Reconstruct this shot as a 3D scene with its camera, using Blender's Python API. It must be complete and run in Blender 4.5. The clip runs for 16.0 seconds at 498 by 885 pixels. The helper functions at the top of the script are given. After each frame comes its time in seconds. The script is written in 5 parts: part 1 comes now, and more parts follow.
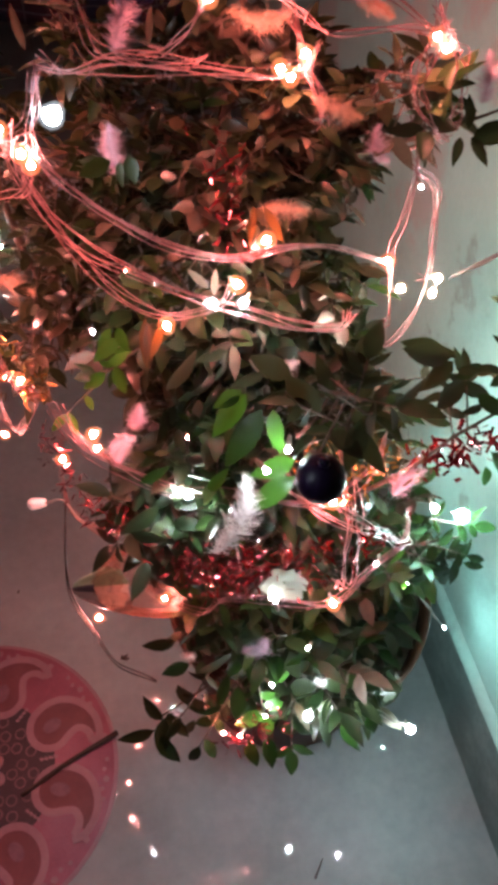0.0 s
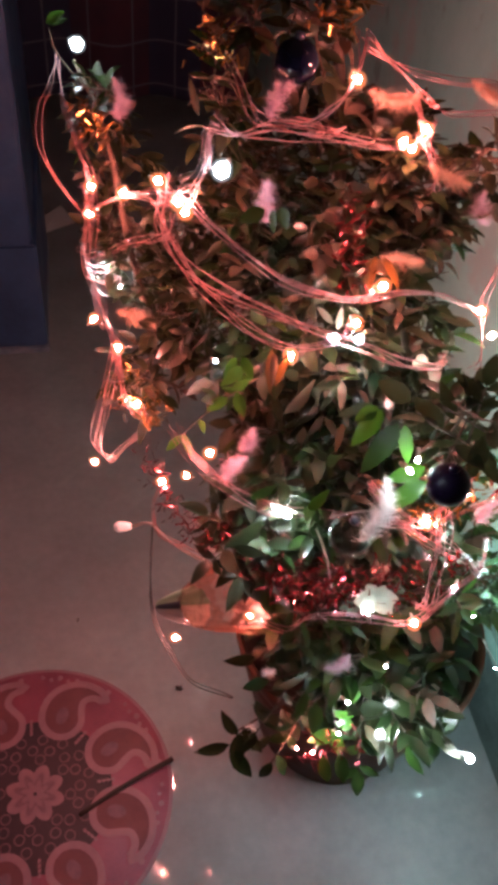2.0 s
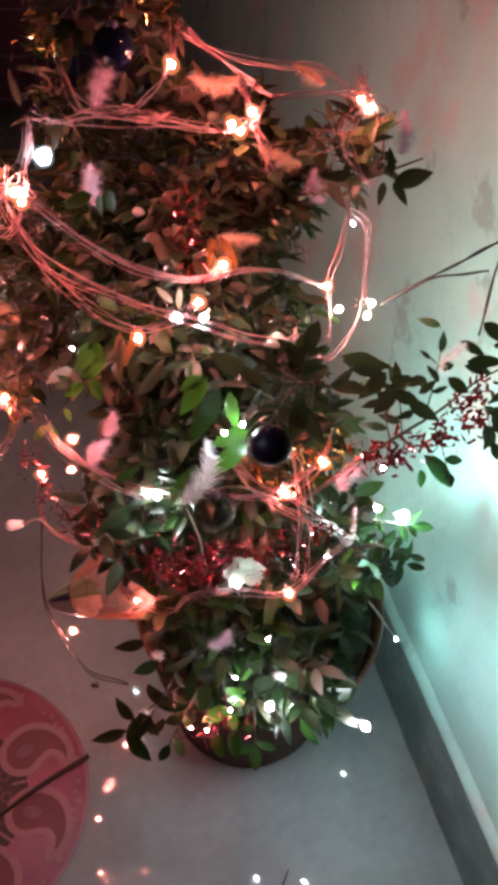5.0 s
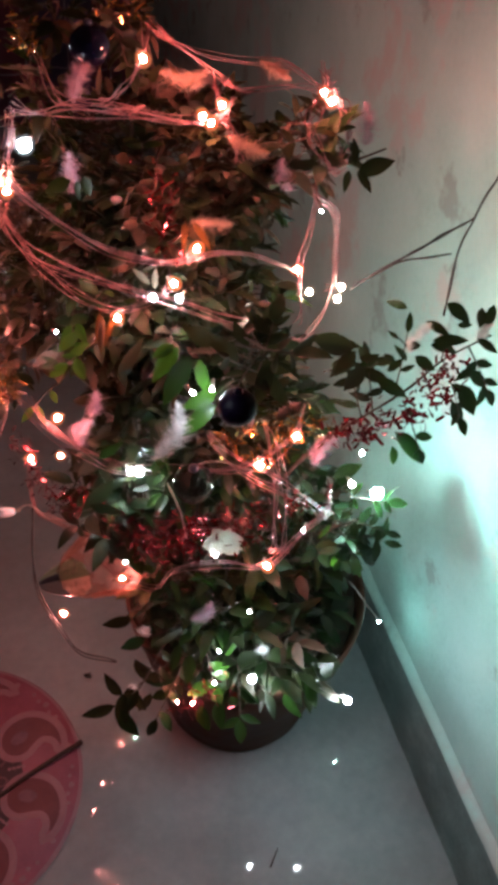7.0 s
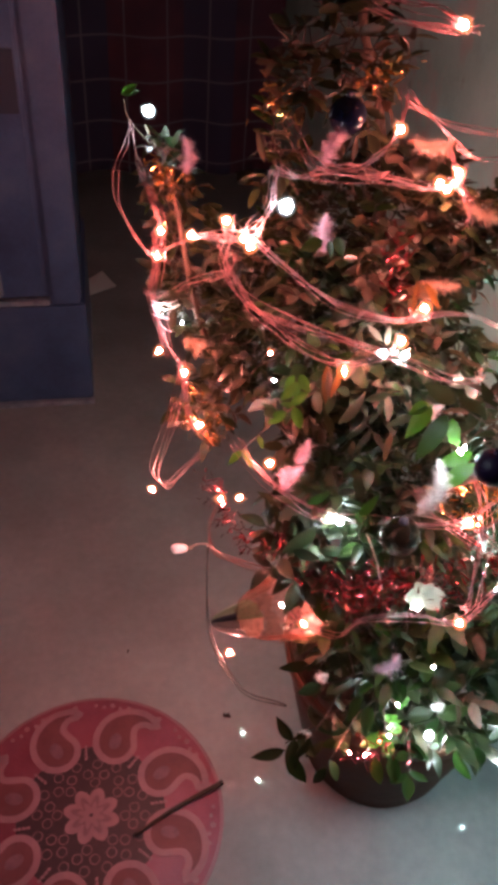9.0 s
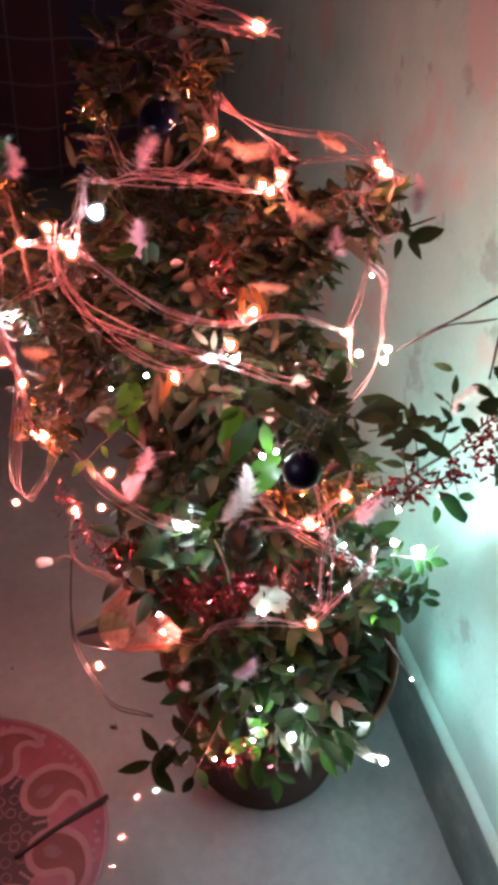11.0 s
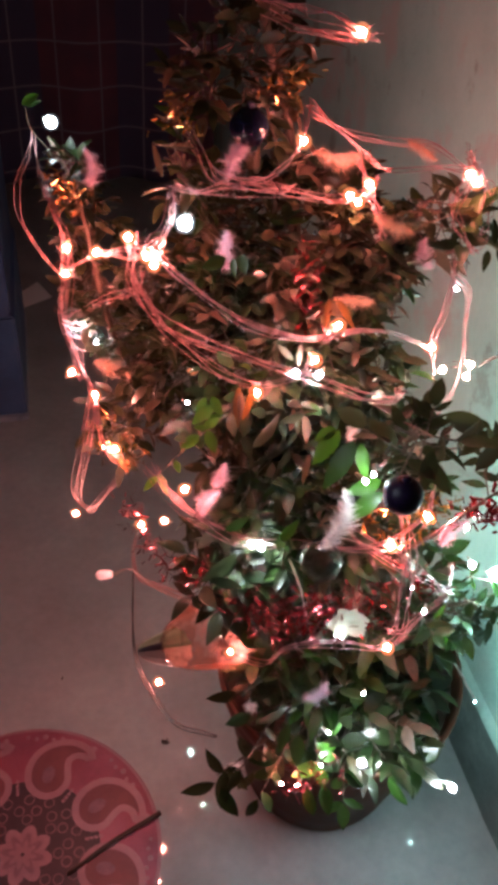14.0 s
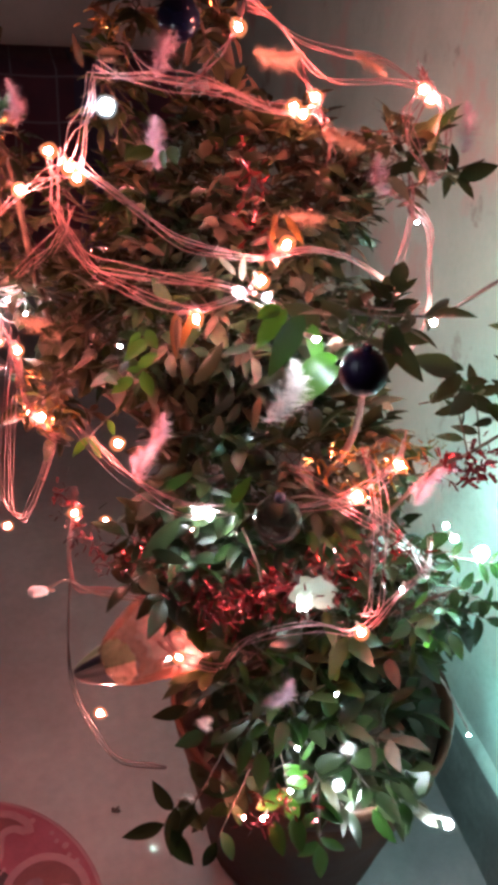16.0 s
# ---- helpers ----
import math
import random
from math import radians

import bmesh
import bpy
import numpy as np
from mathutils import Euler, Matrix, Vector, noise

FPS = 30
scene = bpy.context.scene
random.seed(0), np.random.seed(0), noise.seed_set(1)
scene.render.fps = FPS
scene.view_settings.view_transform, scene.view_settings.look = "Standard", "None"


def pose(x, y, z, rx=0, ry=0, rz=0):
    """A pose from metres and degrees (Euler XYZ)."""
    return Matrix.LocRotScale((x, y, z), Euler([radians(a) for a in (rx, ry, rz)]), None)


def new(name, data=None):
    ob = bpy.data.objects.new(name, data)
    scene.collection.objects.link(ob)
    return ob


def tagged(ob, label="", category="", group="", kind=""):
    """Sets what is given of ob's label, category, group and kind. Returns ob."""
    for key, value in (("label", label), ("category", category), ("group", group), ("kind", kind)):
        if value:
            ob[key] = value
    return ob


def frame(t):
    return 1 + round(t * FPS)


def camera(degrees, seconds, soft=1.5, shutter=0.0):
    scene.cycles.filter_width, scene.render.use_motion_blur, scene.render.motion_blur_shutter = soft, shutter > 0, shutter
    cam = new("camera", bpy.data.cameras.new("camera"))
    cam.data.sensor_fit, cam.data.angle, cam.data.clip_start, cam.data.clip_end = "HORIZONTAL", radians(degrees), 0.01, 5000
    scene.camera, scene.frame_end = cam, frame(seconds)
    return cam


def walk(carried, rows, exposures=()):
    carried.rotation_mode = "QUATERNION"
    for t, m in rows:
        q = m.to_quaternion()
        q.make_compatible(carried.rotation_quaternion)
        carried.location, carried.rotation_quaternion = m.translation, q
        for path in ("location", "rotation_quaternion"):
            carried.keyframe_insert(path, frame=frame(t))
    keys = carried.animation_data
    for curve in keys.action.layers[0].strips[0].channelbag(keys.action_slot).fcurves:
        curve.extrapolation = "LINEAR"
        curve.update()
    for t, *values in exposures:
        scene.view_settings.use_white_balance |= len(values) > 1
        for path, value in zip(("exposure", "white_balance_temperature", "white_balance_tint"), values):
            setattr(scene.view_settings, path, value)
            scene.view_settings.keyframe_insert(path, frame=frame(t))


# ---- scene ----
cam = camera(34.0, 16.0, soft=5.2)
# seconds, place in metres, turn in degrees
ROWS = [
    (0.0, -0.2167, -0.4334, 1.2936, 39.372, -3.252, -12.206),
    (0.5, -0.2599, -0.4542, 1.3005, 40.039, -4.001, -10.983),
    (1.0, -0.2906, -0.4759, 1.3042, 41.047, -3.421, -10.988),
    (1.5, -0.3164, -0.4878, 1.3069, 41.893, -4.007, -9.198),
    (2.0, -0.3284, -0.4974, 1.3184, 43.954, -4.74, -9.898),
    (2.5, -0.3382, -0.5025, 1.3231, 44.844, -4.047, -9.609),
    (3.0, -0.3356, -0.5066, 1.3256, 45.035, -4.545, -10.138),
    (3.5, -0.3206, -0.5025, 1.3175, 43.984, -3.879, -8.647),
    (4.0, -0.2865, -0.5138, 1.3202, 43.832, -4.859, -11.807),
    (4.5, -0.2514, -0.5305, 1.3201, 44.482, -4.788, -14.106),
    (7.0, -0.234, -0.6177, 1.3198, 46.248, -3.889, -15.237),
    (7.5, -0.2993, -0.6008, 1.3236, 46.954, -3.618, -14.347),
    (8.0, -0.3341, -0.5943, 1.3221, 46.829, -4.071, -13.179),
    (8.5, -0.36, -0.5956, 1.323, 47.443, -3.975, -12.13),
    (9.0, -0.3872, -0.5948, 1.33, 48.916, -3.319, -9.306),
    (9.5, -0.3755, -0.5985, 1.3337, 49.089, -4.257, -12.514),
    (10.0, -0.3226, -0.6087, 1.3371, 49.426, -4.592, -16.21),
    (12.5, -0.2718, -0.5783, 1.3289, 49.029, -4.136, -10.72),
    (13.0, -0.3016, -0.567, 1.3275, 48.895, -3.947, -11.043),
    (13.5, -0.3156, -0.562, 1.3272, 49.067, -4.138, -12.45),
    (14.0, -0.3312, -0.5614, 1.3251, 49.348, -4.007, -12.462),
    (14.5, -0.3367, -0.589, 1.3148, 48.936, -3.022, -13.231),
    (15.0, -0.3326, -0.6165, 1.2927, 50.927, -1.929, -15.288),
    (15.5, -0.3116, -0.6089, 1.2518, 54.718, -4.184, -14.669),
    (16.0, -0.2933, -0.5823, 1.1249, 58.021, -3.781, -14.81),
]

EXPOSURES = [(0.0, 0.34), (1.5, 0.34), (3.5, 0.32), (4.5, 0.26), (7.0, -0.32), (7.5, 0.02), (9.0, 0.48), (10.0, 0.44), (12.5, 0.36), (14.5, 0.40), (16.0, 0.52)]
walk(cam, [(r[0], pose(*r[1:])) for r in ROWS], EXPOSURES)

# ---- light: the fairy lights and some added unseen bulbs, in a room at night ----
world = bpy.data.worlds.new("night_room")
scene.world = world
world.use_nodes = True
world.node_tree.nodes["Background"].inputs[0].default_value = (0.030, 0.028, 0.032, 1)
world.node_tree.nodes["Background"].inputs[1].default_value = 0.1
WARM_POWER, WHITE_POWER, TEAL_POWER, MINT_POWER = 2300.0, 1250.0, 2000.0, 950.0

# ---- places of the decorations, in metres ----
WARM_UPPER = [
    (-0.076, 0.111, 1.154), (-0.110, 0.134, 1.062), (-0.027, 0.166, 1.005), (-0.047, 0.159, 0.994),
    (-0.037, 0.157, 0.992), (0.080, 0.167, 1.015), (0.087, 0.160, 1.008), (-0.265, 0.172, 0.954),
    (-0.249, 0.148, 0.948), (-0.242, 0.147, 0.938), (-0.290, 0.247, 0.901), (-0.321, 0.285, 0.884),
    (-0.323, 0.309, 0.840), (-0.329, 0.265, 0.729), (-0.304, 0.174, 0.762), (-0.285, 0.159, 0.694),
]
WARM_LOWER = [
    (-0.341, 0.298, 0.455), (-0.263, 0.141, 0.582), (-0.221, 0.052, 0.723), (-0.152, 0.056, 0.838),
    (-0.069, 0.084, 0.894), (-0.096, 0.062, 0.873), (0.057, 0.082, 0.831), (0.107, 0.112, 0.815),
    (0.103, 0.101, 0.808), (0.019, -0.030, 0.730), (-0.025, -0.049, 0.714), (-0.172, 0.005, 0.486),
    (-0.246, 0.072, 0.336), (-0.013, -0.077, 0.574), (-0.125, -0.115, 0.373), (-0.106, -0.123, 0.378),
    (0.047, 0.100, 0.849),
]
WHITE_BULBS = [
    (-0.329, 0.398, 0.986), (-0.218, 0.097, 1.006), (-0.119, 0.050, 0.866), (-0.089, 0.056, 0.859),
    (-0.152, 0.025, 0.655), (-0.143, 0.020, 0.655), (0.107, -0.013, 0.619), (-0.071, -0.059, 0.601),
    (0.106, -0.131, 0.315), (-0.070, -0.098, 0.445), (-0.032, -0.089, 0.503), (0.036, -0.055, 0.598),
    (0.107, -0.023, 0.475), (-0.078, -0.115, 0.401), (-0.032, -0.128, 0.419), (0.022, -0.099, 0.342),
    (-0.126, -0.159, 0.920), (-0.100, -0.122, 0.889), (-0.212, 0.111, 0.792), (-0.313, 0.325, 0.755),
    (-0.294, 0.309, 0.744),
]
TEAL_BULB = [
    (0.142, -0.011, 0.592),
]
LOW_TEAL = [
    (0.227, 0.016, 0.245),
]
UNLIT_BULB = [
    (-0.296, 0.206, 0.417),
]
WARM_RUNS_A = [
    [(-0.224, 0.123, 0.940), (-0.196, 0.107, 0.923), (-0.157, 0.101, 0.897), (-0.121, 0.080, 0.891), (-0.088, 0.076, 0.886), (-0.048, 0.075, 0.893), (-0.010, 0.081, 0.883), (0.044, 0.098, 0.851)],
    [(-0.259, 0.177, 0.930), (-0.257, 0.218, 0.881), (-0.235, 0.204, 0.847), (-0.204, 0.140, 0.858), (-0.164, 0.087, 0.867), (-0.131, 0.051, 0.873), (-0.085, 0.049, 0.855), (-0.046, 0.051, 0.833), (-0.002, 0.059, 0.816)],
    [(-0.248, 0.217, 0.868), (-0.229, 0.193, 0.839), (-0.205, 0.132, 0.842), (-0.180, 0.088, 0.840), (-0.151, 0.058, 0.849), (-0.115, 0.044, 0.867)],
    [(-0.208, 0.113, 1.023), (-0.173, 0.132, 1.019), (-0.125, 0.133, 1.014), (-0.065, 0.152, 0.995), (-0.029, 0.157, 0.998)],
    [(-0.136, 0.136, 1.028), (-0.118, 0.127, 1.052), (-0.111, 0.131, 1.064)],
]
WARM_RUNS_B = [
    [(-0.085, 0.145, 1.071), (-0.042, 0.175, 1.045), (0.007, 0.181, 1.033), (0.043, 0.183, 1.030), (0.078, 0.164, 1.015)],
    [(-0.073, 0.150, 1.062), (-0.028, 0.177, 1.027), (-0.006, 0.167, 1.014), (0.054, 0.170, 1.015), (0.078, 0.164, 1.015)],
    [(-0.193, 0.185, 1.041), (-0.187, 0.146, 1.029), (-0.162, 0.136, 1.019), (-0.125, 0.133, 1.016)],
    [(0.078, 0.146, 0.910), (0.102, 0.148, 0.890), (0.113, 0.148, 0.850), (0.100, 0.112, 0.822), (0.078, 0.080, 0.800), (0.052, 0.060, 0.786)],
    [(0.078, 0.146, 0.910), (0.108, 0.152, 0.880), (0.114, 0.150, 0.845), (0.102, 0.116, 0.816)],
    [(0.073, 0.129, 0.914), (0.064, 0.118, 0.873), (0.052, 0.100, 0.847), (0.047, 0.066, 0.815)],
]
WARM_RUNS_C = [
    [(0.078, 0.160, 1.011), (0.062, 0.150, 0.986), (0.072, 0.145, 0.958), (0.092, 0.143, 0.939)],
    [(0.089, 0.155, 1.007), (0.103, 0.153, 0.978), (0.101, 0.150, 0.948)],
    [(-0.330, 0.300, 0.938), (-0.324, 0.279, 0.928), (-0.316, 0.269, 0.910), (-0.317, 0.303, 0.843), (-0.326, 0.325, 0.777), (-0.318, 0.292, 0.748), (-0.316, 0.241, 0.742)],
    [(-0.326, 0.307, 0.841), (-0.329, 0.319, 0.764), (-0.316, 0.263, 0.742), (-0.305, 0.169, 0.762), (-0.300, 0.162, 0.709), (-0.277, 0.152, 0.676)],
    [(-0.309, 0.166, 0.756), (-0.321, 0.193, 0.667), (-0.333, 0.297, 0.491), (-0.314, 0.275, 0.483), (-0.295, 0.232, 0.550), (-0.277, 0.158, 0.657)],
]
WARM_RUNS_D = [
    [(-0.322, 0.300, 0.852), (-0.290, 0.244, 0.902), (-0.267, 0.192, 0.928), (-0.249, 0.148, 0.945), (-0.241, 0.109, 0.988), (-0.234, 0.102, 1.007)],
    [(-0.319, 0.326, 0.776), (-0.283, 0.304, 0.807), (-0.251, 0.214, 0.877)],
    [(-0.237, 0.057, 0.713), (-0.208, 0.045, 0.687), (-0.171, 0.037, 0.664), (-0.136, 0.019, 0.664), (-0.095, 0.003, 0.668), (-0.061, -0.031, 0.692), (-0.027, -0.050, 0.717), (0.018, -0.032, 0.732)],
    [(-0.052, -0.034, 0.710), (-0.009, -0.061, 0.696), (0.044, -0.051, 0.634), (0.069, -0.044, 0.606)],
    [(-0.009, -0.049, 0.717), (0.001, -0.064, 0.643), (0.001, -0.071, 0.591)],
]
WARM_RUNS_E = [
    [(0.064, -0.045, 0.613), (0.028, -0.061, 0.594), (-0.013, -0.079, 0.574), (-0.060, -0.078, 0.587), (-0.112, -0.039, 0.537), (-0.133, -0.023, 0.489), (-0.172, 0.003, 0.489)],
    [(-0.263, 0.138, 0.584), (-0.268, 0.173, 0.498), (-0.262, 0.153, 0.463), (-0.233, 0.081, 0.516), (-0.189, 0.029, 0.547), (-0.166, 0.018, 0.524)],
    [(-0.128, 0.150, 1.164), (-0.097, 0.122, 1.163), (-0.078, 0.112, 1.155)],
    [(-0.122, 0.140, 1.152), (-0.090, 0.120, 1.150), (-0.078, 0.112, 1.153)],
    [(-0.028, 0.164, 1.006), (-0.024, 0.151, 0.992), (-0.016, 0.138, 0.972)],
]
WARM_RUNS_F = [
    [(-0.168, 0.016, 0.560), (-0.183, 0.022, 0.510), (-0.172, 0.003, 0.489)],
]
WHITE_RUNS_A = [
    [(-0.296, 0.194, 0.431), (-0.272, 0.177, 0.454), (-0.245, 0.108, 0.491), (-0.196, 0.033, 0.540)],
    [(-0.113, 0.001, 0.649), (-0.102, -0.020, 0.624), (-0.099, -0.041, 0.600)],
    [(0.052, -0.085, 0.345), (0.078, -0.118, 0.328), (0.104, -0.130, 0.317)],
    [(0.151, 0.007, 0.382), (0.217, 0.005, 0.264)],
    [(-0.159, 0.029, 0.661), (-0.112, 0.008, 0.660), (-0.070, -0.015, 0.692), (-0.033, -0.054, 0.709)],
]
DARK_RUNS_A = [
    [(-0.269, 0.170, 0.456), (-0.277, 0.089, 0.401), (-0.260, 0.069, 0.334), (-0.234, 0.018, 0.325), (-0.188, -0.038, 0.367)],
]
OUTER_RUNS = [
    [(-0.356, 0.364, 0.954), (-0.367, 0.347, 0.938), (-0.371, 0.330, 0.918), (-0.367, 0.322, 0.894), (-0.355, 0.320, 0.869), (-0.335, 0.326, 0.835)],
    [(-0.344, 0.362, 0.954), (-0.342, 0.337, 0.939), (-0.334, 0.310, 0.920), (-0.323, 0.299, 0.896), (-0.319, 0.312, 0.857)],
]
WALL_LIMB = [(0.046, -0.029, 0.707), (0.112, 0.004, 0.708), (0.168, 0.016, 0.731), (0.213, 0.024, 0.764), (0.264, 0.025, 0.789)]
WALL_SPRIGS = [
    ((0.152, 0.014, 0.735), (0.168, 0.044, 0.791), 0.021, 2, "low"),
    ((0.211, 0.016, 0.758), (0.227, -0.016, 0.706), 0.021, 2, "low"),
    ((0.164, 0.008, 0.718), (0.187, -0.013, 0.660), 0.021, 2, "low"),
    ((0.236, 0.021, 0.779), (0.254, -0.011, 0.741), 0.021, 2, "low"),
    ((0.110, 0.001, 0.711), (0.094, 0.038, 0.773), 0.021, 2, "dark"),
    ((0.125, 0.005, 0.713), (0.118, 0.031, 0.768), 0.021, 2, "olive"),
]
WALL_CABLE = [
    [(0.122, 0.113, 0.809), (0.166, 0.101, 0.845), (0.219, 0.079, 0.866)],
    [(0.125, 0.114, 0.811), (0.197, 0.093, 0.874), (0.244, 0.092, 0.901)],
    [(0.286, 0.118, 0.954), (0.250, 0.095, 0.909), (0.228, 0.076, 0.867), (0.208, 0.044, 0.809)],
]
PINK_TUFTS = [
    (-0.183, 0.061, 0.728), (-0.196, 0.045, 0.702), (0.037, 0.131, 0.944), (-0.162, 0.154, 1.039),
    (0.053, -0.038, 0.705), (-0.088, -0.080, 0.508), (-0.292, 0.302, 0.969), (0.128, 0.158, 0.981),
    (-0.182, 0.088, 0.979),
]
PEACH_TUFTS = [
    (0.030, 0.181, 1.031), (-0.005, 0.137, 0.974), (-0.051, 0.093, 0.917), (-0.067, 0.154, 1.041),
    (-0.282, 0.214, 0.767),
]
WHITE_TUFTS = [
    (0.182, 0.041, 0.791), (0.253, 0.021, 0.797), (0.171, 0.035, 0.780), (-0.148, -0.046, 0.436),
    (-0.172, -0.082, 0.365), (-0.011, -0.099, 0.428), (-0.048, 0.037, 0.793), (0.119, -0.052, 0.282),
]
RED_TINSEL = [
    [(-0.097, 0.116, 0.964), (-0.100, 0.100, 0.930), (-0.099, 0.067, 0.894)],
    [(-0.277, 0.163, 0.604), (-0.256, 0.126, 0.569), (-0.232, 0.079, 0.567), (-0.201, 0.023, 0.617)],
    [(-0.176, 0.008, 0.586), (-0.126, -0.020, 0.598), (-0.072, -0.053, 0.636), (-0.018, -0.071, 0.663), (0.037, -0.058, 0.657)],
    [(-0.159, 0.006, 0.544), (-0.115, -0.034, 0.589), (-0.074, -0.067, 0.620), (-0.026, -0.071, 0.631)],
    [(-0.146, -0.002, 0.547), (-0.101, -0.054, 0.602), (-0.050, -0.068, 0.627)],
    [(-0.124, -0.125, 0.386), (-0.085, -0.130, 0.405), (-0.065, -0.124, 0.421)],
]
GOLD_TINSEL = [
    [(-0.059, -0.017, 0.728), (-0.019, -0.027, 0.746), (0.027, -0.038, 0.743), (0.055, -0.026, 0.744)],
    [(-0.298, 0.146, 0.739), (-0.282, 0.146, 0.699), (-0.264, 0.116, 0.712)],
    [(-0.212, 0.267, 1.060), (-0.208, 0.228, 1.052), (-0.197, 0.198, 1.051)],
    [(-0.127, 0.181, 1.096), (-0.113, 0.171, 1.097), (-0.103, 0.159, 1.093)],
    [(-0.327, 0.314, 0.954), (-0.314, 0.285, 0.954), (-0.307, 0.254, 0.949)],
    [(-0.030, -0.050, 0.722), (0.005, -0.048, 0.728)],
]
BERRY_RUN = [(0.066, -0.023, 0.715), (0.126, -0.001, 0.697), (0.167, 0.001, 0.706), (0.194, 0.000, 0.725), (0.205, 0.009, 0.753), (0.215, 0.015, 0.768)]


# ---- materials ----
def material(name, base=(0.5, 0.5, 0.5), rough=0.6, metal=0.0, spec=0.5):
    m = bpy.data.materials.new(name)
    m.use_nodes = True
    b = m.node_tree.nodes["Principled BSDF"]
    b.inputs["Base Color"].default_value = (*base, 1)
    b.inputs["Roughness"].default_value = rough
    b.inputs["Metallic"].default_value = metal
    b.inputs["Specular IOR Level"].default_value = spec
    return m, m.node_tree, b


def ramp(tree, stops, interpolation="LINEAR"):
    n = tree.nodes.new("ShaderNodeValToRGB")
    n.color_ramp.interpolation = interpolation
    while len(n.color_ramp.elements) < len(stops):
        n.color_ramp.elements.new(0.5)
    for e, (p, c) in zip(n.color_ramp.elements, stops):
        e.position, e.color = p, (*c, 1)
    return n


def noise_node(tree, scale, detail=4.0, rough=0.6, where="Object"):
    co = tree.nodes.new("ShaderNodeTexCoord")
    n = tree.nodes.new("ShaderNodeTexNoise")
    n.inputs["Scale"].default_value, n.inputs["Detail"].default_value, n.inputs["Roughness"].default_value = scale, detail, rough
    tree.links.new(co.outputs[where], n.inputs["Vector"])
    return n


def mottled(name, stops, scale, fine, rough=0.6, bump=0.1, bump_scale=None, rough_span=0.0, metal=0.0):
    """A surface with large stains and fine grain, and a bump of the grain."""
    m, tree, b = material(name, rough=rough, metal=metal)
    big, small = noise_node(tree, scale, 6), noise_node(tree, fine, 3)
    mix = tree.nodes.new("ShaderNodeMath")
    mix.operation = "MULTIPLY_ADD"
    mix.inputs[1].default_value = 0.25
    tree.links.new(small.outputs["Fac"], mix.inputs[0])
    sub = tree.nodes.new("ShaderNodeMath")
    sub.operation = "ADD"
    sub.inputs[1].default_value = -0.125
    tree.links.new(big.outputs["Fac"], sub.inputs[0])
    tree.links.new(sub.outputs[0], mix.inputs[2])
    r = ramp(tree, stops)
    tree.links.new(mix.outputs[0], r.inputs[0])
    tree.links.new(r.outputs[0], b.inputs["Base Color"])
    if rough_span:
        span = tree.nodes.new("ShaderNodeMapRange")
        span.inputs["From Min"].default_value, span.inputs["From Max"].default_value = 0.3, 0.7
        span.inputs["To Min"].default_value, span.inputs["To Max"].default_value = rough - rough_span, rough + rough_span
        tree.links.new(big.outputs["Fac"], span.inputs["Value"])
        tree.links.new(span.outputs[0], b.inputs["Roughness"])
    if bump:
        bm_node = tree.nodes.new("ShaderNodeBump")
        bm_node.inputs["Strength"].default_value, bm_node.inputs["Distance"].default_value = bump, 0.004
        tree.links.new((noise_node(tree, bump_scale, 4) if bump_scale else small).outputs["Fac"], bm_node.inputs["Height"])
        tree.links.new(bm_node.outputs[0], b.inputs["Normal"])
    return m


def glowing(name, colour, power):
    m, tree, b = material(name, colour, 0.3)
    b.inputs["Emission Color"].default_value = (*colour, 1)
    b.inputs["Emission Strength"].default_value = power
    return m


def leafy(name, stops, rough=0.42):
    """Leaf blades that differ one from the other, with some light passing through."""
    m, tree, b = material(name, rough=rough)
    geo = tree.nodes.new("ShaderNodeNewGeometry")
    r = ramp(tree, stops)
    tree.links.new(geo.outputs["Random Per Island"], r.inputs[0])
    n = noise_node(tree, 90.0, 3)
    mix = tree.nodes.new("ShaderNodeMixRGB")
    mix.blend_type = "MULTIPLY"
    mix.inputs[0].default_value = 0.55
    grey = ramp(tree, [(0.3, (0.35, 0.35, 0.35)), (0.7, (1.25, 1.2, 1.1))])
    tree.links.new(n.outputs["Fac"], grey.inputs[0])
    tree.links.new(r.outputs[0], mix.inputs[1])
    tree.links.new(grey.outputs[0], mix.inputs[2])
    tree.links.new(mix.outputs[0], b.inputs["Base Color"])
    trans = tree.nodes.new("ShaderNodeBsdfTranslucent")
    tree.links.new(mix.outputs[0], trans.inputs["Color"])
    both = tree.nodes.new("ShaderNodeMixShader")
    both.inputs[0].default_value = 0.3
    tree.links.new(b.outputs[0], both.inputs[1])
    tree.links.new(trans.outputs[0], both.inputs[2])
    tree.links.new(both.outputs[0], tree.nodes["Material Output"].inputs[0])
    return m


M_FLOOR = mottled("polished_cement", [(0.25, (0.180, 0.195, 0.204)), (0.5, (0.242, 0.262, 0.274)), (0.75, (0.325, 0.350, 0.364))], 3.0, 60.0, 0.035, 0.006, 9.0, 0.015)
M_FLOOR.node_tree.nodes["Principled BSDF"].inputs["Specular IOR Level"].default_value = 0.28
M_WALL = mottled("pale_distemper", [(0.2, (0.225, 0.37, 0.345)), (0.42, (0.325, 0.52, 0.485)), (0.7, (0.40, 0.59, 0.555))], 5.0, 120.0, 0.62, 0.35, 25.0)


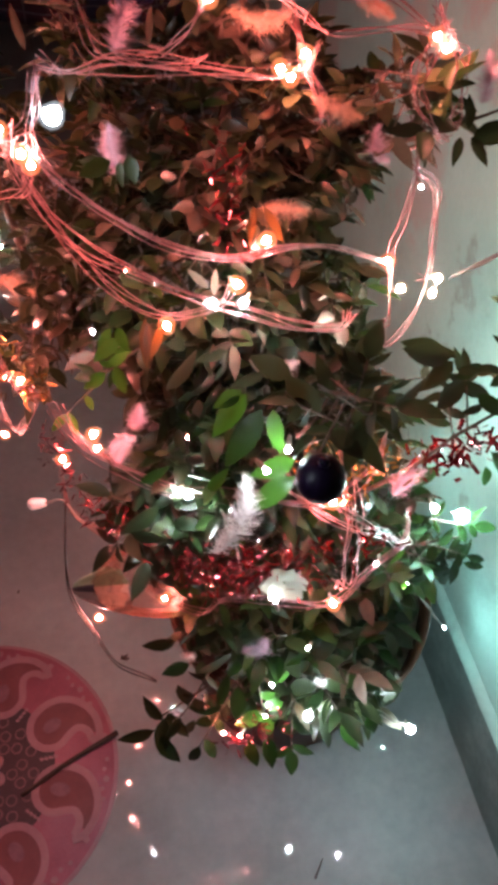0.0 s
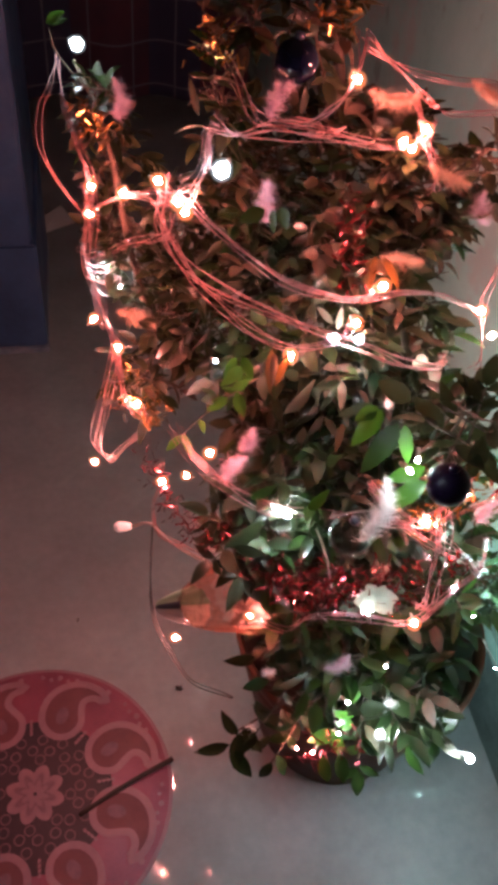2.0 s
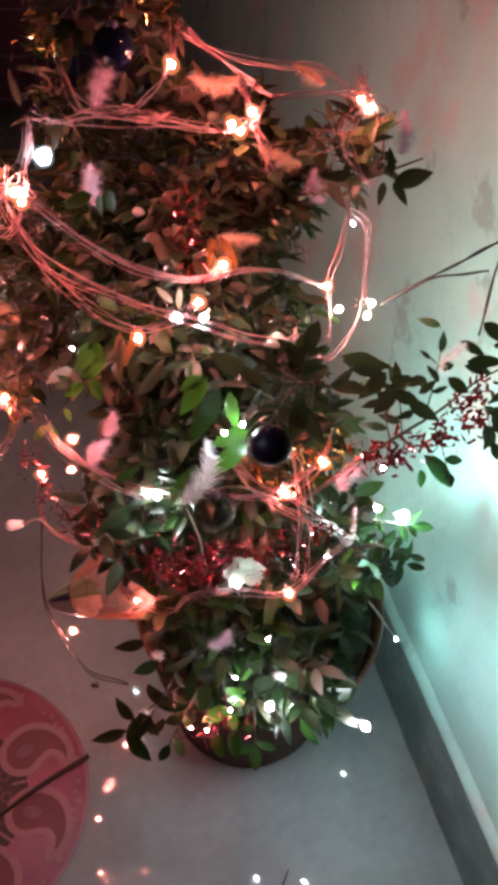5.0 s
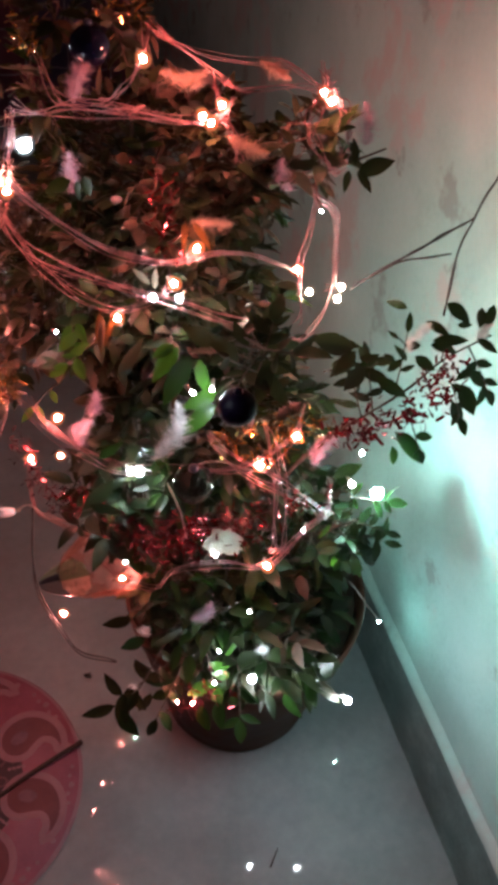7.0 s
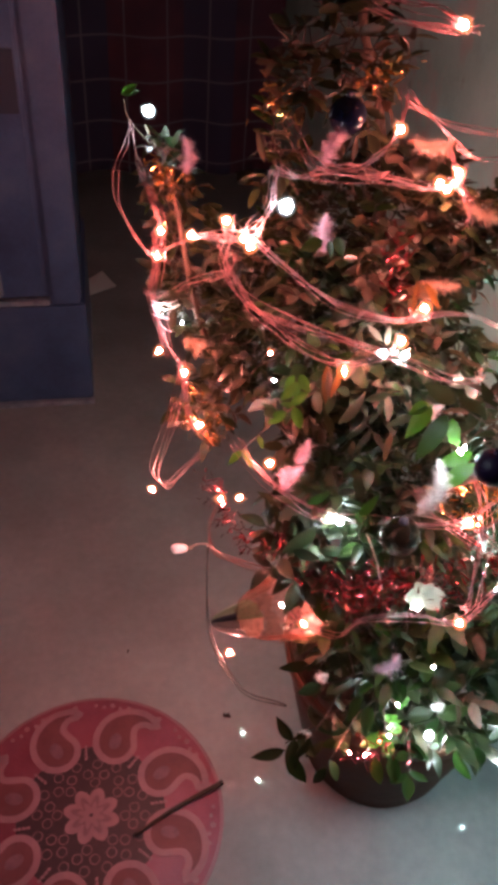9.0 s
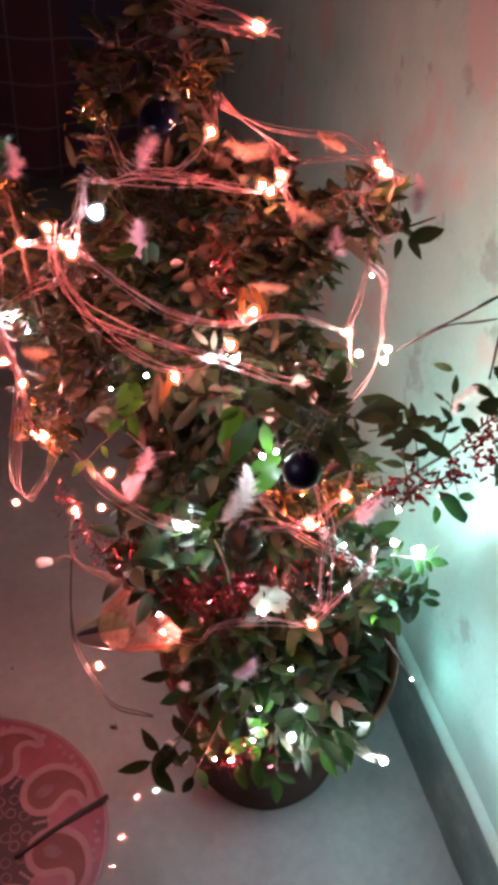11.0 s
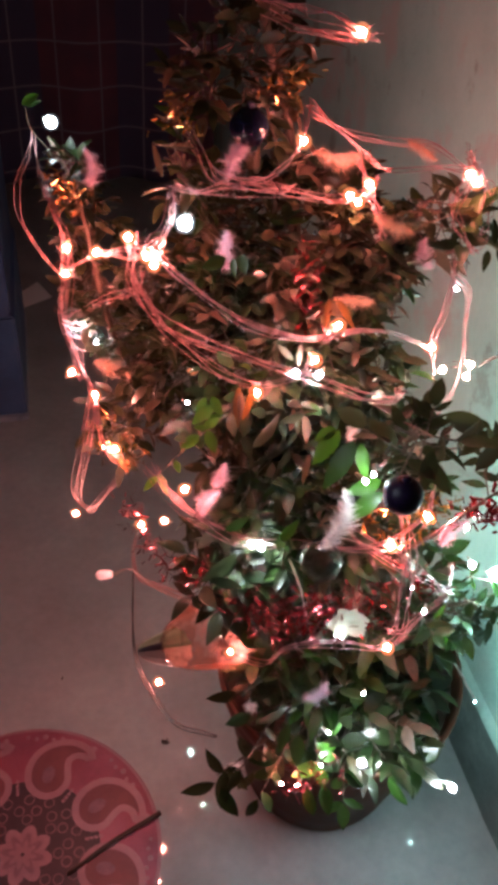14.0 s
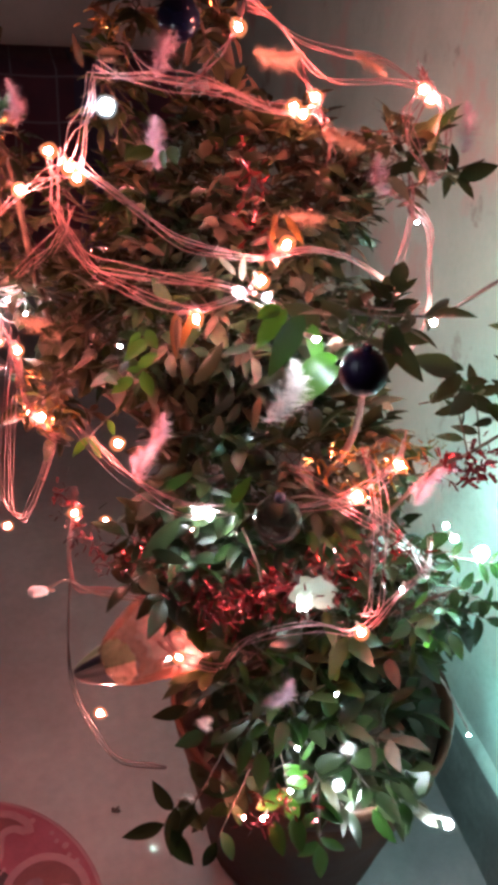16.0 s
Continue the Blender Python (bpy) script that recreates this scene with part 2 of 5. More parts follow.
def patched(m, colour, scale, low, high):
    """Irregular patches of an older coat with ragged edges."""
    tree = m.node_tree
    b = tree.nodes["Principled BSDF"]
    old = b.inputs["Base Color"].links[0].from_socket
    fac = ramp(tree, [(low, (0, 0, 0)), (high, (1, 1, 1))])
    tree.links.new(noise_node(tree, scale, 7, 0.62).outputs["Fac"], fac.inputs[0])
    mix = tree.nodes.new("ShaderNodeMixRGB")
    mix.inputs[2].default_value = (*colour, 1)
    tree.links.new(fac.outputs[0], mix.inputs[0])
    tree.links.new(old, mix.inputs[1])
    tree.links.new(mix.outputs[0], b.inputs["Base Color"])


patched(M_WALL, (0.40, 0.44, 0.42), 4.2, 0.54, 0.60)
patched(M_WALL, (0.24, 0.33, 0.31), 7.5, 0.61, 0.66)
M_SKIRT = mottled("painted_cement", [(0.25, (0.085, 0.118, 0.118)), (0.5, (0.130, 0.178, 0.174)), (0.75, (0.22, 0.29, 0.28))], 14.0, 150.0, 0.5, 0.4, 60.0)
# kept pale so that the room's outer walls throw bulb light back
M_PALE_PLASTER = mottled("pale_plaster", [(0.3, (0.45, 0.43, 0.42)), (0.7, (0.58, 0.55, 0.54))], 4.0, 80.0, 0.8, 0.2)
M_STEEL = mottled("blue_enamel", [(0.3, (0.030, 0.055, 0.13)), (0.5, (0.045, 0.085, 0.19)), (0.75, (0.08, 0.12, 0.22))], 7.0, 140.0, 0.38, 0.05, 30.0, 0.1)
M_STEEL_EDGE = mottled("worn_enamel", [(0.3, (0.10, 0.13, 0.2)), (0.7, (0.3, 0.33, 0.4))], 25.0, 160.0, 0.45, 0.1)
M_POT = mottled("brown_clay", [(0.3, (0.026, 0.011, 0.006)), (0.5, (0.050, 0.021, 0.011)), (0.75, (0.085, 0.036, 0.018))], 9.0, 90.0, 0.62, 0.2, 40.0, 0.1)
M_POT.node_tree.nodes["Principled BSDF"].inputs["Specular IOR Level"].default_value = 0.2
M_SOIL = mottled("soil", [(0.3, (0.02, 0.014, 0.01)), (0.7, (0.06, 0.04, 0.03))], 40.0, 160.0, 0.95, 0.6)
M_BARK = mottled("bark", [(0.3, (0.028, 0.020, 0.013)), (0.7, (0.075, 0.054, 0.038))], 40.0, 200.0, 0.85, 0.5)
# ramp ends pushed apart so tone alone suggests lit and shadowed leaves
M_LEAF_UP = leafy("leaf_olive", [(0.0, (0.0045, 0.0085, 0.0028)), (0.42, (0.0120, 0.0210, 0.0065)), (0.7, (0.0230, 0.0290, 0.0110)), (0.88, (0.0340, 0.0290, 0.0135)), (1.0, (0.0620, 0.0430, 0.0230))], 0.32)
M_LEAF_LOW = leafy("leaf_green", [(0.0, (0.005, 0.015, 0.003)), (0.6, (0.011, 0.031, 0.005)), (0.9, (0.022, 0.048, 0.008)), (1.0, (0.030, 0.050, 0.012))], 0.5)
M_LEAF_FRESH = leafy("leaf_fresh", [(0.0, (0.022, 0.085, 0.008)), (1.0, (0.048, 0.14, 0.014))], 0.35)
# dark leaf tone, also used as painted shade within the shrub
M_LEAF_DARK = leafy("leaf_dark_shade", [(0.0, (0.012, 0.019, 0.008)), (1.0, (0.027, 0.036, 0.015))], 0.4)
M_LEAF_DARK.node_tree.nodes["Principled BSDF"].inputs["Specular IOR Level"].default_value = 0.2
M_LEAF_UP.node_tree.nodes["Principled BSDF"].inputs["Specular IOR Level"].default_value = 0.55
M_LEAF_LOW.node_tree.nodes["Principled BSDF"].inputs["Specular IOR Level"].default_value = 0.35
M_LEAF_DRY = leafy("leaf_dry", [(0.0, (0.042, 0.029, 0.016)), (0.5, (0.066, 0.046, 0.028)), (1.0, (0.098, 0.070, 0.048))], 0.6)
# amber colour imitates warm bulbs shining through the blades
M_LEAF_BACKLIT = leafy("leaf_backlit", [(0.0, (0.050, 0.025, 0.006)), (1.0, (0.080, 0.042, 0.010))], 0.5)
M_PETAL = leafy("petal_pale", [(0.0, (0.17, 0.19, 0.14)), (1.0, (0.24, 0.25, 0.21))], 0.5)
M_WARM = glowing("warm_glow", (1.0, 0.246, 0.206), WARM_POWER)
M_WHITE = glowing("white_glow", (0.80, 0.92, 1.0), WHITE_POWER)
M_WHITE_WIDE = glowing("white_wide_glow", (0.80, 0.92, 1.0), 0.16 * WHITE_POWER)
M_CREAM = glowing("cream_glow", (1.0, 0.82, 0.66), WHITE_POWER)
M_MINT = glowing("mint_glow", (0.62, 1.0, 0.92), MINT_POWER)
M_TEAL = glowing("teal_glow", (0.54, 1.0, 0.96), TEAL_POWER)


def halo_material(name, colour):
    """A bulb's thin cap, widened to imitate a halo; glows and passes filament light."""
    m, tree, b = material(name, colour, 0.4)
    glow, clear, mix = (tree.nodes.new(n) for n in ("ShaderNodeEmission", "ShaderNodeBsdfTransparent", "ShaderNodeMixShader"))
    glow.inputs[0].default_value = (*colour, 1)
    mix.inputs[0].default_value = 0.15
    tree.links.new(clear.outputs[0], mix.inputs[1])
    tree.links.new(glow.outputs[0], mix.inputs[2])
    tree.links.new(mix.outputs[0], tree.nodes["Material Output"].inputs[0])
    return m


M_HALO_WARM = halo_material("warm_halo", (2.2, 0.62, 0.26))
M_HALO_WHITE = halo_material("white_halo", (0.95, 1.05, 1.15))
M_HALO_TEAL = halo_material("teal_halo", (0.6, 1.3, 1.3))
M_HALO_CREAM = halo_material("cream_halo", (1.6, 1.1, 0.8))
M_WIRE = material("copper_wire", (0.22, 0.11, 0.115), 0.45, 0.1)[0]
M_WIRE_CLEAR = material("clear_wire", (0.26, 0.24, 0.22), 0.3, 0.0)[0]
M_WIRE_DARK = material("dark_wire", (0.022, 0.018, 0.018), 0.6)[0]
M_SOCKET_DULL = material("dull_plastic", (0.25, 0.22, 0.18), 0.4)[0]
M_SOCKET = material("clear_plastic", (0.74, 0.84, 0.90), 0.2)[0]
M_RED = material("red_foil", (0.25, 0.020, 0.026), 0.24, 0.75)[0]
M_GOLD = material("gold_foil", (0.52, 0.27, 0.08), 0.24, 0.9)[0]
M_BLUE_BALL = material("midnight_gloss", (0.0015, 0.002, 0.008), 0.08, 0.0, 0.2)[0]
M_PURPLE_BALL = material("purple_gloss", (0.0018, 0.0007, 0.0035), 0.45, 0.0, 0.04)[0]
M_FLUFF_PINK = leafy("fluff_pink", [(0, (0.42, 0.33, 0.42)), (1, (0.55, 0.44, 0.54))], 0.9)
M_FLUFF_PEACH = leafy("fluff_peach", [(0, (0.40, 0.27, 0.20)), (1, (0.52, 0.38, 0.30))], 0.9)
M_FLUFF_WHITE = leafy("fluff_white", [(0, (0.72, 0.72, 0.74)), (1, (0.85, 0.85, 0.86))], 0.9)
M_FOIL = material("green_foil", (0.16, 0.32, 0.22), 0.35, 0.1)[0]
M_GLASS, _t, _b = material("smoky_glass", (0.55, 0.50, 0.48), 0.02)
_b.inputs["Transmission Weight"].default_value = 1.0
M_FILM, _t, _b = material("cellophane", (0.36, 0.26, 0.23), 0.18)
_c, _m = _t.nodes.new("ShaderNodeBsdfTransparent"), _t.nodes.new("ShaderNodeMixShader")
_c.inputs[0].default_value = (1.0, 0.80, 0.72, 1)
_crease = ramp(_t, [(0.35, (0.45, 0.45, 0.45)), (0.5, (0.80, 0.80, 0.80)), (0.65, (0.95, 0.95, 0.95))])
_t.links.new(noise_node(_t, 55.0, 5, 0.7).outputs["Fac"], _crease.inputs[0])
_t.links.new(_crease.outputs[0], _m.inputs[0])
_t.links.new(_b.outputs[0], _m.inputs[1])
_t.links.new(_c.outputs[0], _m.inputs[2])
_t.links.new(_m.outputs[0], _t.nodes["Material Output"].inputs[0])
M_FILM_WHITE = material("white_film", (0.62, 0.60, 0.57), 0.25)[0]


def plaid():
    """Dark maroon cloth with a grid of thin pale lines, 14 cm apart."""
    m, tree, b = material("plaid_cloth", rough=0.9)
    co = tree.nodes.new("ShaderNodeTexCoord")
    sep = tree.nodes.new("ShaderNodeSeparateXYZ")
    tree.links.new(co.outputs["Object"], sep.inputs[0])
    lines = []
    for axis in ("X", "Z"):
        wrap = tree.nodes.new("ShaderNodeMath")
        wrap.operation, wrap.inputs[1].default_value = "PINGPONG", 0.07
        tree.links.new(sep.outputs[axis], wrap.inputs[0])
        less = tree.nodes.new("ShaderNodeMath")
        less.operation, less.inputs[1].default_value = "LESS_THAN", 0.0032
        tree.links.new(wrap.outputs[0], less.inputs[0])
        lines.append(less)
    top = tree.nodes.new("ShaderNodeMath")
    top.operation = "MAXIMUM"
    tree.links.new(lines[0].outputs[0], top.inputs[0])
    tree.links.new(lines[1].outputs[0], top.inputs[1])
    n = ramp(tree, [(0.3, (0.030, 0.014, 0.034)), (0.7, (0.085, 0.022, 0.038))])
    tree.links.new(noise_node(tree, 5.0).outputs["Fac"], n.inputs[0])
    mix = tree.nodes.new("ShaderNodeMixRGB")
    mix.inputs[2].default_value = (0.105, 0.082, 0.11, 1)
    wide = tree.nodes.new("ShaderNodeMath")
    wide.operation, wide.inputs[1].default_value = "PINGPONG", 0.21
    tree.links.new(sep.outputs["X"], wide.inputs[0])
    band = tree.nodes.new("ShaderNodeMath")
    band.operation, band.inputs[1].default_value = "LESS_THAN", 0.085
    tree.links.new(wide.outputs[0], band.inputs[0])
    check = tree.nodes.new("ShaderNodeMixRGB")
    check.inputs[2].default_value = (0.028, 0.023, 0.055, 1)
    tree.links.new(band.outputs[0], check.inputs[0])
    tree.links.new(n.outputs[0], check.inputs[1])
    tree.links.new(top.outputs[0], mix.inputs[0])
    tree.links.new(check.outputs[0], mix.inputs[1])
    tree.links.new(mix.outputs[0], b.inputs["Base Color"])
    return m


M_CLOTH = plaid()
M_MAT_PINK = mottled("mat_pink", [(0.3, (0.17, 0.045, 0.075)), (0.5, (0.23, 0.064, 0.102)), (0.75, (0.27, 0.09, 0.13))], 12.0, 200.0, 0.55, 0.15)
M_MAT_PALE = mottled("mat_pale", [(0.3, (0.20, 0.105, 0.135)), (0.7, (0.27, 0.15, 0.18))], 20.0, 200.0, 0.55, 0.1)
M_MAT_DARK = mottled("mat_dark", [(0.3, (0.014, 0.007, 0.012)), (0.7, (0.034, 0.016, 0.025))], 20.0, 200.0, 0.55, 0.1)
M_MAT_RED = mottled("mat_red", [(0.3, (0.085, 0.022, 0.034)), (0.7, (0.14, 0.038, 0.050))], 20.0, 200.0, 0.55, 0.1)
M_MAT_MAUVE = mottled("mat_mauve", [(0.3, (0.10, 0.048, 0.068)), (0.7, (0.19, 0.10, 0.125))], 45.0, 200.0, 0.55, 0.1)
M_STICK = material("charred_stick", (0.035, 0.022, 0.018), 0.8)[0]
M_PLATE = material("dark_plate", (0.02, 0.03, 0.06), 0.4)[0]
M_PAPER = material("paper", (0.6, 0.6, 0.62), 0.8)[0]
M_LUMP = mottled("mustard_plush", [(0.3, (0.16, 0.11, 0.05)), (0.7, (0.28, 0.2, 0.1))], 12.0, 120.0, 0.95, 0.5)


# ---- builders ----
def part(name, bm, mat, parent=None, label="", smooth=True):
    me = bpy.data.meshes.new(name)
    bm.to_mesh(me)
    bm.free()
    return mesh_part(name, me, mat, parent, label, smooth)


def mesh_part(name, me, mat, parent=None, label="", smooth=True):
    if mat and not me.materials:
        me.materials.append(mat)
    if smooth:
        me.polygons.foreach_set("use_smooth", [True] * len(me.polygons))
    ob = new(name, me)
    ob.parent = parent
    if label:
        tagged(ob, label)
    return ob


def thing(name, label, category, at=(0, 0, 0), group="", kind=""):
    ob = new(name)
    ob.location = at
    ob.empty_display_size = 0.05
    return tagged(ob, label, category, group, kind)


def box(bm, lo, hi, bevel=0.0):
    v = bmesh.ops.create_cube(bm, size=1)["verts"]
    bmesh.ops.scale(bm, vec=[h - l for l, h in zip(lo, hi)], verts=v)
    bmesh.ops.translate(bm, vec=[(h + l) / 2 for l, h in zip(lo, hi)], verts=v)
    if bevel:
        e = list({e for w in v for e in w.link_edges})
        bmesh.ops.bevel(bm, geom=e, offset=bevel, segments=2, affect="EDGES")


def lathe(bm, profile, steps=48, centre=(0, 0), wobble=0.0):
    rings = []
    for r, z in profile:
        ring = []
        for k in range(steps):
            a = math.tau * k / steps
            rr = r * (1 + wobble * noise.noise((math.cos(a) * 2, math.sin(a) * 2, z * 9)))
            ring.append(bm.verts.new((centre[0] + rr * math.cos(a), centre[1] + rr * math.sin(a), z)))
        rings.append(ring)
    for a, b in zip(rings, rings[1:]):
        for k in range(steps):
            bm.faces.new((a[k], a[(k + 1) % steps], b[(k + 1) % steps], b[k]))
    return rings


def glide(points, per=8):
    """Catmull-Rom through the points."""
    p = [Vector(q) for q in points]
    p = [2 * p[0] - p[1]] + p + [2 * p[-1] - p[-2]]
    out = []
    for i in range(1, len(p) - 2):
        for k in range(per):
            t = k / per
            out.append(0.5 * (2 * p[i] + (p[i + 1] - p[i - 1]) * t + (2 * p[i - 1] - 5 * p[i] + 4 * p[i + 1] - p[i + 2]) * t * t + (3 * p[i] - p[i - 1] - 3 * p[i + 1] + p[i + 2]) * t ** 3))
    return out + [p[-2]]


def tube_mesh(name, points, radius, sides=6, taper=None):
    me = bpy.data.meshes.new(name)
    verts, faces = [], []
    up = Vector((0.3, -0.5, 0.8)).normalized()
    n = len(points)
    for i, q in enumerate(points):
        d = (points[min(i + 1, n - 1)] - points[max(i - 1, 0)]).normalized()
        u = d.cross(up).normalized()
        v = d.cross(u)
        r = radius if taper is None else radius + (taper - radius) * i / (n - 1)
        for k in range(sides):
            a = math.tau * k / sides
            verts.append(q + r * (math.cos(a) * u + math.sin(a) * v))
    for i in range(n - 1):
        for k in range(sides):
            faces.append((i * sides + k, i * sides + (k + 1) % sides, (i + 1) * sides + (k + 1) % sides, (i + 1) * sides + k))
    faces += [tuple(range(sides)), tuple(range((n - 1) * sides, n * sides))]
    me.from_pydata(verts, [], faces)
    return me


# ---- room ----
WALL_X, BACK_Y, FAR_X, NEAR_Y, TOP = 0.285, 2.75, -2.6, -2.2, 2.7


def slab(name, lo, hi, mat, label, category, bevel=0.0):
    bm = bmesh.new()
    box(bm, lo, hi, bevel)
    ob = part(name, bm, mat, None, "", False)
    return tagged(ob, label, category, kind="structure")


def build_room():
    slab("floor", (FAR_X, NEAR_Y, -0.12), (WALL_X + 0.15, BACK_Y + 0.15, 0.0), M_FLOOR, "polished grey cement floor mirroring the fairy lights", "floor")
    slab("wall_east", (WALL_X, NEAR_Y, 0.0), (WALL_X + 0.15, BACK_Y + 0.15, TOP), M_WALL, "pale green-white distempered wall with faint stains", "wall")
    slab("wall_north", (FAR_X, BACK_Y, 0.0), (WALL_X, BACK_Y + 0.15, TOP), M_PALE_PLASTER, "dim plastered wall at the room's end", "wall")
    # added out of view to close the room and bounce light
    slab("wall_west", (FAR_X - 0.15, NEAR_Y, 0.0), (FAR_X, BACK_Y + 0.15, TOP), M_PALE_PLASTER, "unseen pale plastered side wall", "wall")
    slab("wall_south", (FAR_X - 0.15, NEAR_Y - 0.15, 0.0), (WALL_X + 0.15, NEAR_Y, TOP), M_PALE_PLASTER, "unseen pale plastered wall behind the walk", "wall")
    slab("ceiling", (FAR_X - 0.15, NEAR_Y - 0.15, TOP), (WALL_X + 0.15, BACK_Y + 0.15, TOP + 0.12), M_PALE_PLASTER, "unseen pale plastered ceiling", "ceiling")
    # skirting with an uneven cement top
    bm = bmesh.new()
    steps, prof = 160, [(-0.010, 0.0), (-0.010, 0.06), (-0.009, 0.118), (-0.0085, 0.142), (-0.0075, 0.150)]
    last = None
    for i in range(steps + 1):
        y = -1.6 + 4.3 * i / steps
        ring = []
        for dx, z in prof:
            w = 0.004 * noise.noise((y * 9, z * 30, 1.0)) + 0.002 * noise.noise((y * 40, z * 60, 4.0))
            ring.append(bm.verts.new((WALL_X + dx - (abs(w) if dx < 0 else 0), y, z + (w if z > 0.05 else 0))))
        if last:
            for k in range(len(prof) - 1):
                bm.faces.new((last[k], last[k + 1], ring[k + 1], ring[k]))
        last = ring
    lip = bmesh.new()
    last = None
    for i in range(steps + 1):
        y = -1.6 + 4.3 * i / steps
        w = 0.003 * noise.noise((y * 11, 3.0, 1.0)) + 0.002 * noise.noise((y * 47, 6.0, 4.0))
        ring = [lip.verts.new((WALL_X + dx, y, z + w)) for dx, z in ((-0.0115, 0.1485), (-0.011, 0.153), (-0.006, 0.160), (0.0, 0.166))]
        if last:
            for k in range(3):
                lip.faces.new((last[k], last[k + 1], ring[k + 1], ring[k]))
        last = ring
    tagged(part("trim", lip, M_WALL), "pale green painted lip over the skirting", "trim", kind="structure")
    tagged(part("baseboard", bm, M_SKIRT), "dark grey-green cement skirting with a scratched surface", "skirting", kind="structure")


build_room()


# ---- the shrub and its pot ----
POT = (0.027, 0.090)


def build_pot():
    pot = thing("plant_pot", "wide tapering brown clay pot standing on the floor", "pot")
    bm = bmesh.new()
    lathe(bm, [(0.0, 0.003), (0.119, 0.003), (0.126, 0.008), (0.135, 0.06), (0.152, 0.14), (0.168, 0.22), (0.177, 0.262), (0.175, 0.268), (0.160, 0.262), (0.150, 0.22), (0.0, 0.22)], 56, POT, 0.01)
    part("body", bm, M_POT, pot)
    bm = bmesh.new()
    lathe(bm, [(0.176, 0.258), (0.179, 0.264), (0.182, 0.280), (0.184, 0.294), (0.182, 0.300), (0.177, 0.299), (0.173, 0.288), (0.168, 0.262), (0.176, 0.258)], 56, POT, 0.01)
    part("rim", bm, M_POT, pot, "rolled clay rim")
    bm = bmesh.new()
    lathe(bm, [(0.0, 0.290), (0.06, 0.291), (0.12, 0.287), (0.170, 0.280)], 40, POT, 0.05)
    part("soil", bm, M_SOIL, pot, "dark potting soil")


build_pot()


def leaf_shape(length, width, fold, bend, sections=6):
    """Vertices and faces of a pointed leaf along +x, its face to +z."""
    verts, faces = [], []
    for i in range(sections + 1):
        s = i / sections
        w = width * 0.5 * (math.sin(math.pi * min(1, s ** 0.82)) ** 0.85 if 0 < s < 1 else 0.02)
        z = -bend * s * s * length
        verts += [(s * length, -w, z + fold * w), (s * length, 0, z), (s * length, w, z + fold * w)]
    for i in range(sections):
        a = 3 * i
        faces += [(a, a + 1, a + 4, a + 3), (a + 1, a + 2, a + 5, a + 4)]
    return verts, faces


SHAPES = [leaf_shape(1.0, w, f, b) for w, f, b in ((0.42, 0.45, 0.14), (0.47, 0.25, 0.28), (0.35, 0.6, 0.08), (0.50, 0.35, -0.10), (0.38, 0.2, 0.42))]
SHAPES_NP = [(np.array(v), f) for v, f in SHAPES]


class Blades:
    """Collects many leaves into one mesh."""

    def __init__(self):
        self.v, self.f, self.n = [], [], 0

    def add(self, at, along, face, length, rng):
        v, f = SHAPES_NP[rng.randrange(len(SHAPES_NP))]
        x = along.normalized()
        z = (face - face.dot(x) * x)
        z = z.normalized() if z.length > 1e-4 else x.orthogonal().normalized()
        y = z.cross(x)
        m = np.array([x, y, z])
        self.v.append(v * length @ m + np.array(at))
        self.f += [tuple(i + self.n for i in q) for q in f]
        self.n += len(v)

    def mesh(self, name):
        me = bpy.data.meshes.new(name)
        me.from_pydata(np.concatenate(self.v).tolist(), [], self.f)
        return me


# clumps of the shrub: centre, radii, sprigs, how dry (0 fresh, 1 dry, below 0 all shade-dark), length of leaf
CLUMPS_BODY = [
    ((-0.070, 0.240, 0.895), (0.130, 0.105, 0.088), 400, 0.95, 0.0235),
    ((-0.095, 0.205, 0.785), (0.140, 0.115, 0.100), 350, 0.75, 0.026),
    ((-0.045, 0.120, 0.645), (0.135, 0.118, 0.090), 280, 0.5, 0.029),
    ((-0.155, 0.065, 0.570), (0.040, 0.040, 0.045), 30, 0.2, 0.032),
    ((-0.080, 0.060, 0.375), (0.040, 0.055, 0.040), 26, 0.1, 0.034),
    ((-0.070, -0.010, 0.450), (0.070, 0.040, 0.050), 44, 0.1, 0.034),
    ((0.020, 0.085, 0.480), (0.115, 0.110, 0.080), 110, 0.2, 0.034),
    ((0.034, 0.100, 0.325), (0.128, 0.130, 0.030), 130, 0.15, 0.034),
    ((-0.010, -0.055, 0.345), (0.085, 0.020, 0.025), 16, 0.1, 0.036),
    ((-0.015, -0.052, 0.390), (0.085, 0.034, 0.055), 34, 0.1, 0.036),
    ((-0.140, 0.270, 1.080), (0.060, 0.050, 0.055), 56, 1.8, 0.024),
    ((-0.085, 0.330, 1.220), (0.030, 0.030, 0.090), 30, 1.8, 0.026),
    ((0.075, 0.185, 0.945), (0.036, 0.032, 0.035), 26, 0.7, 0.028),
]
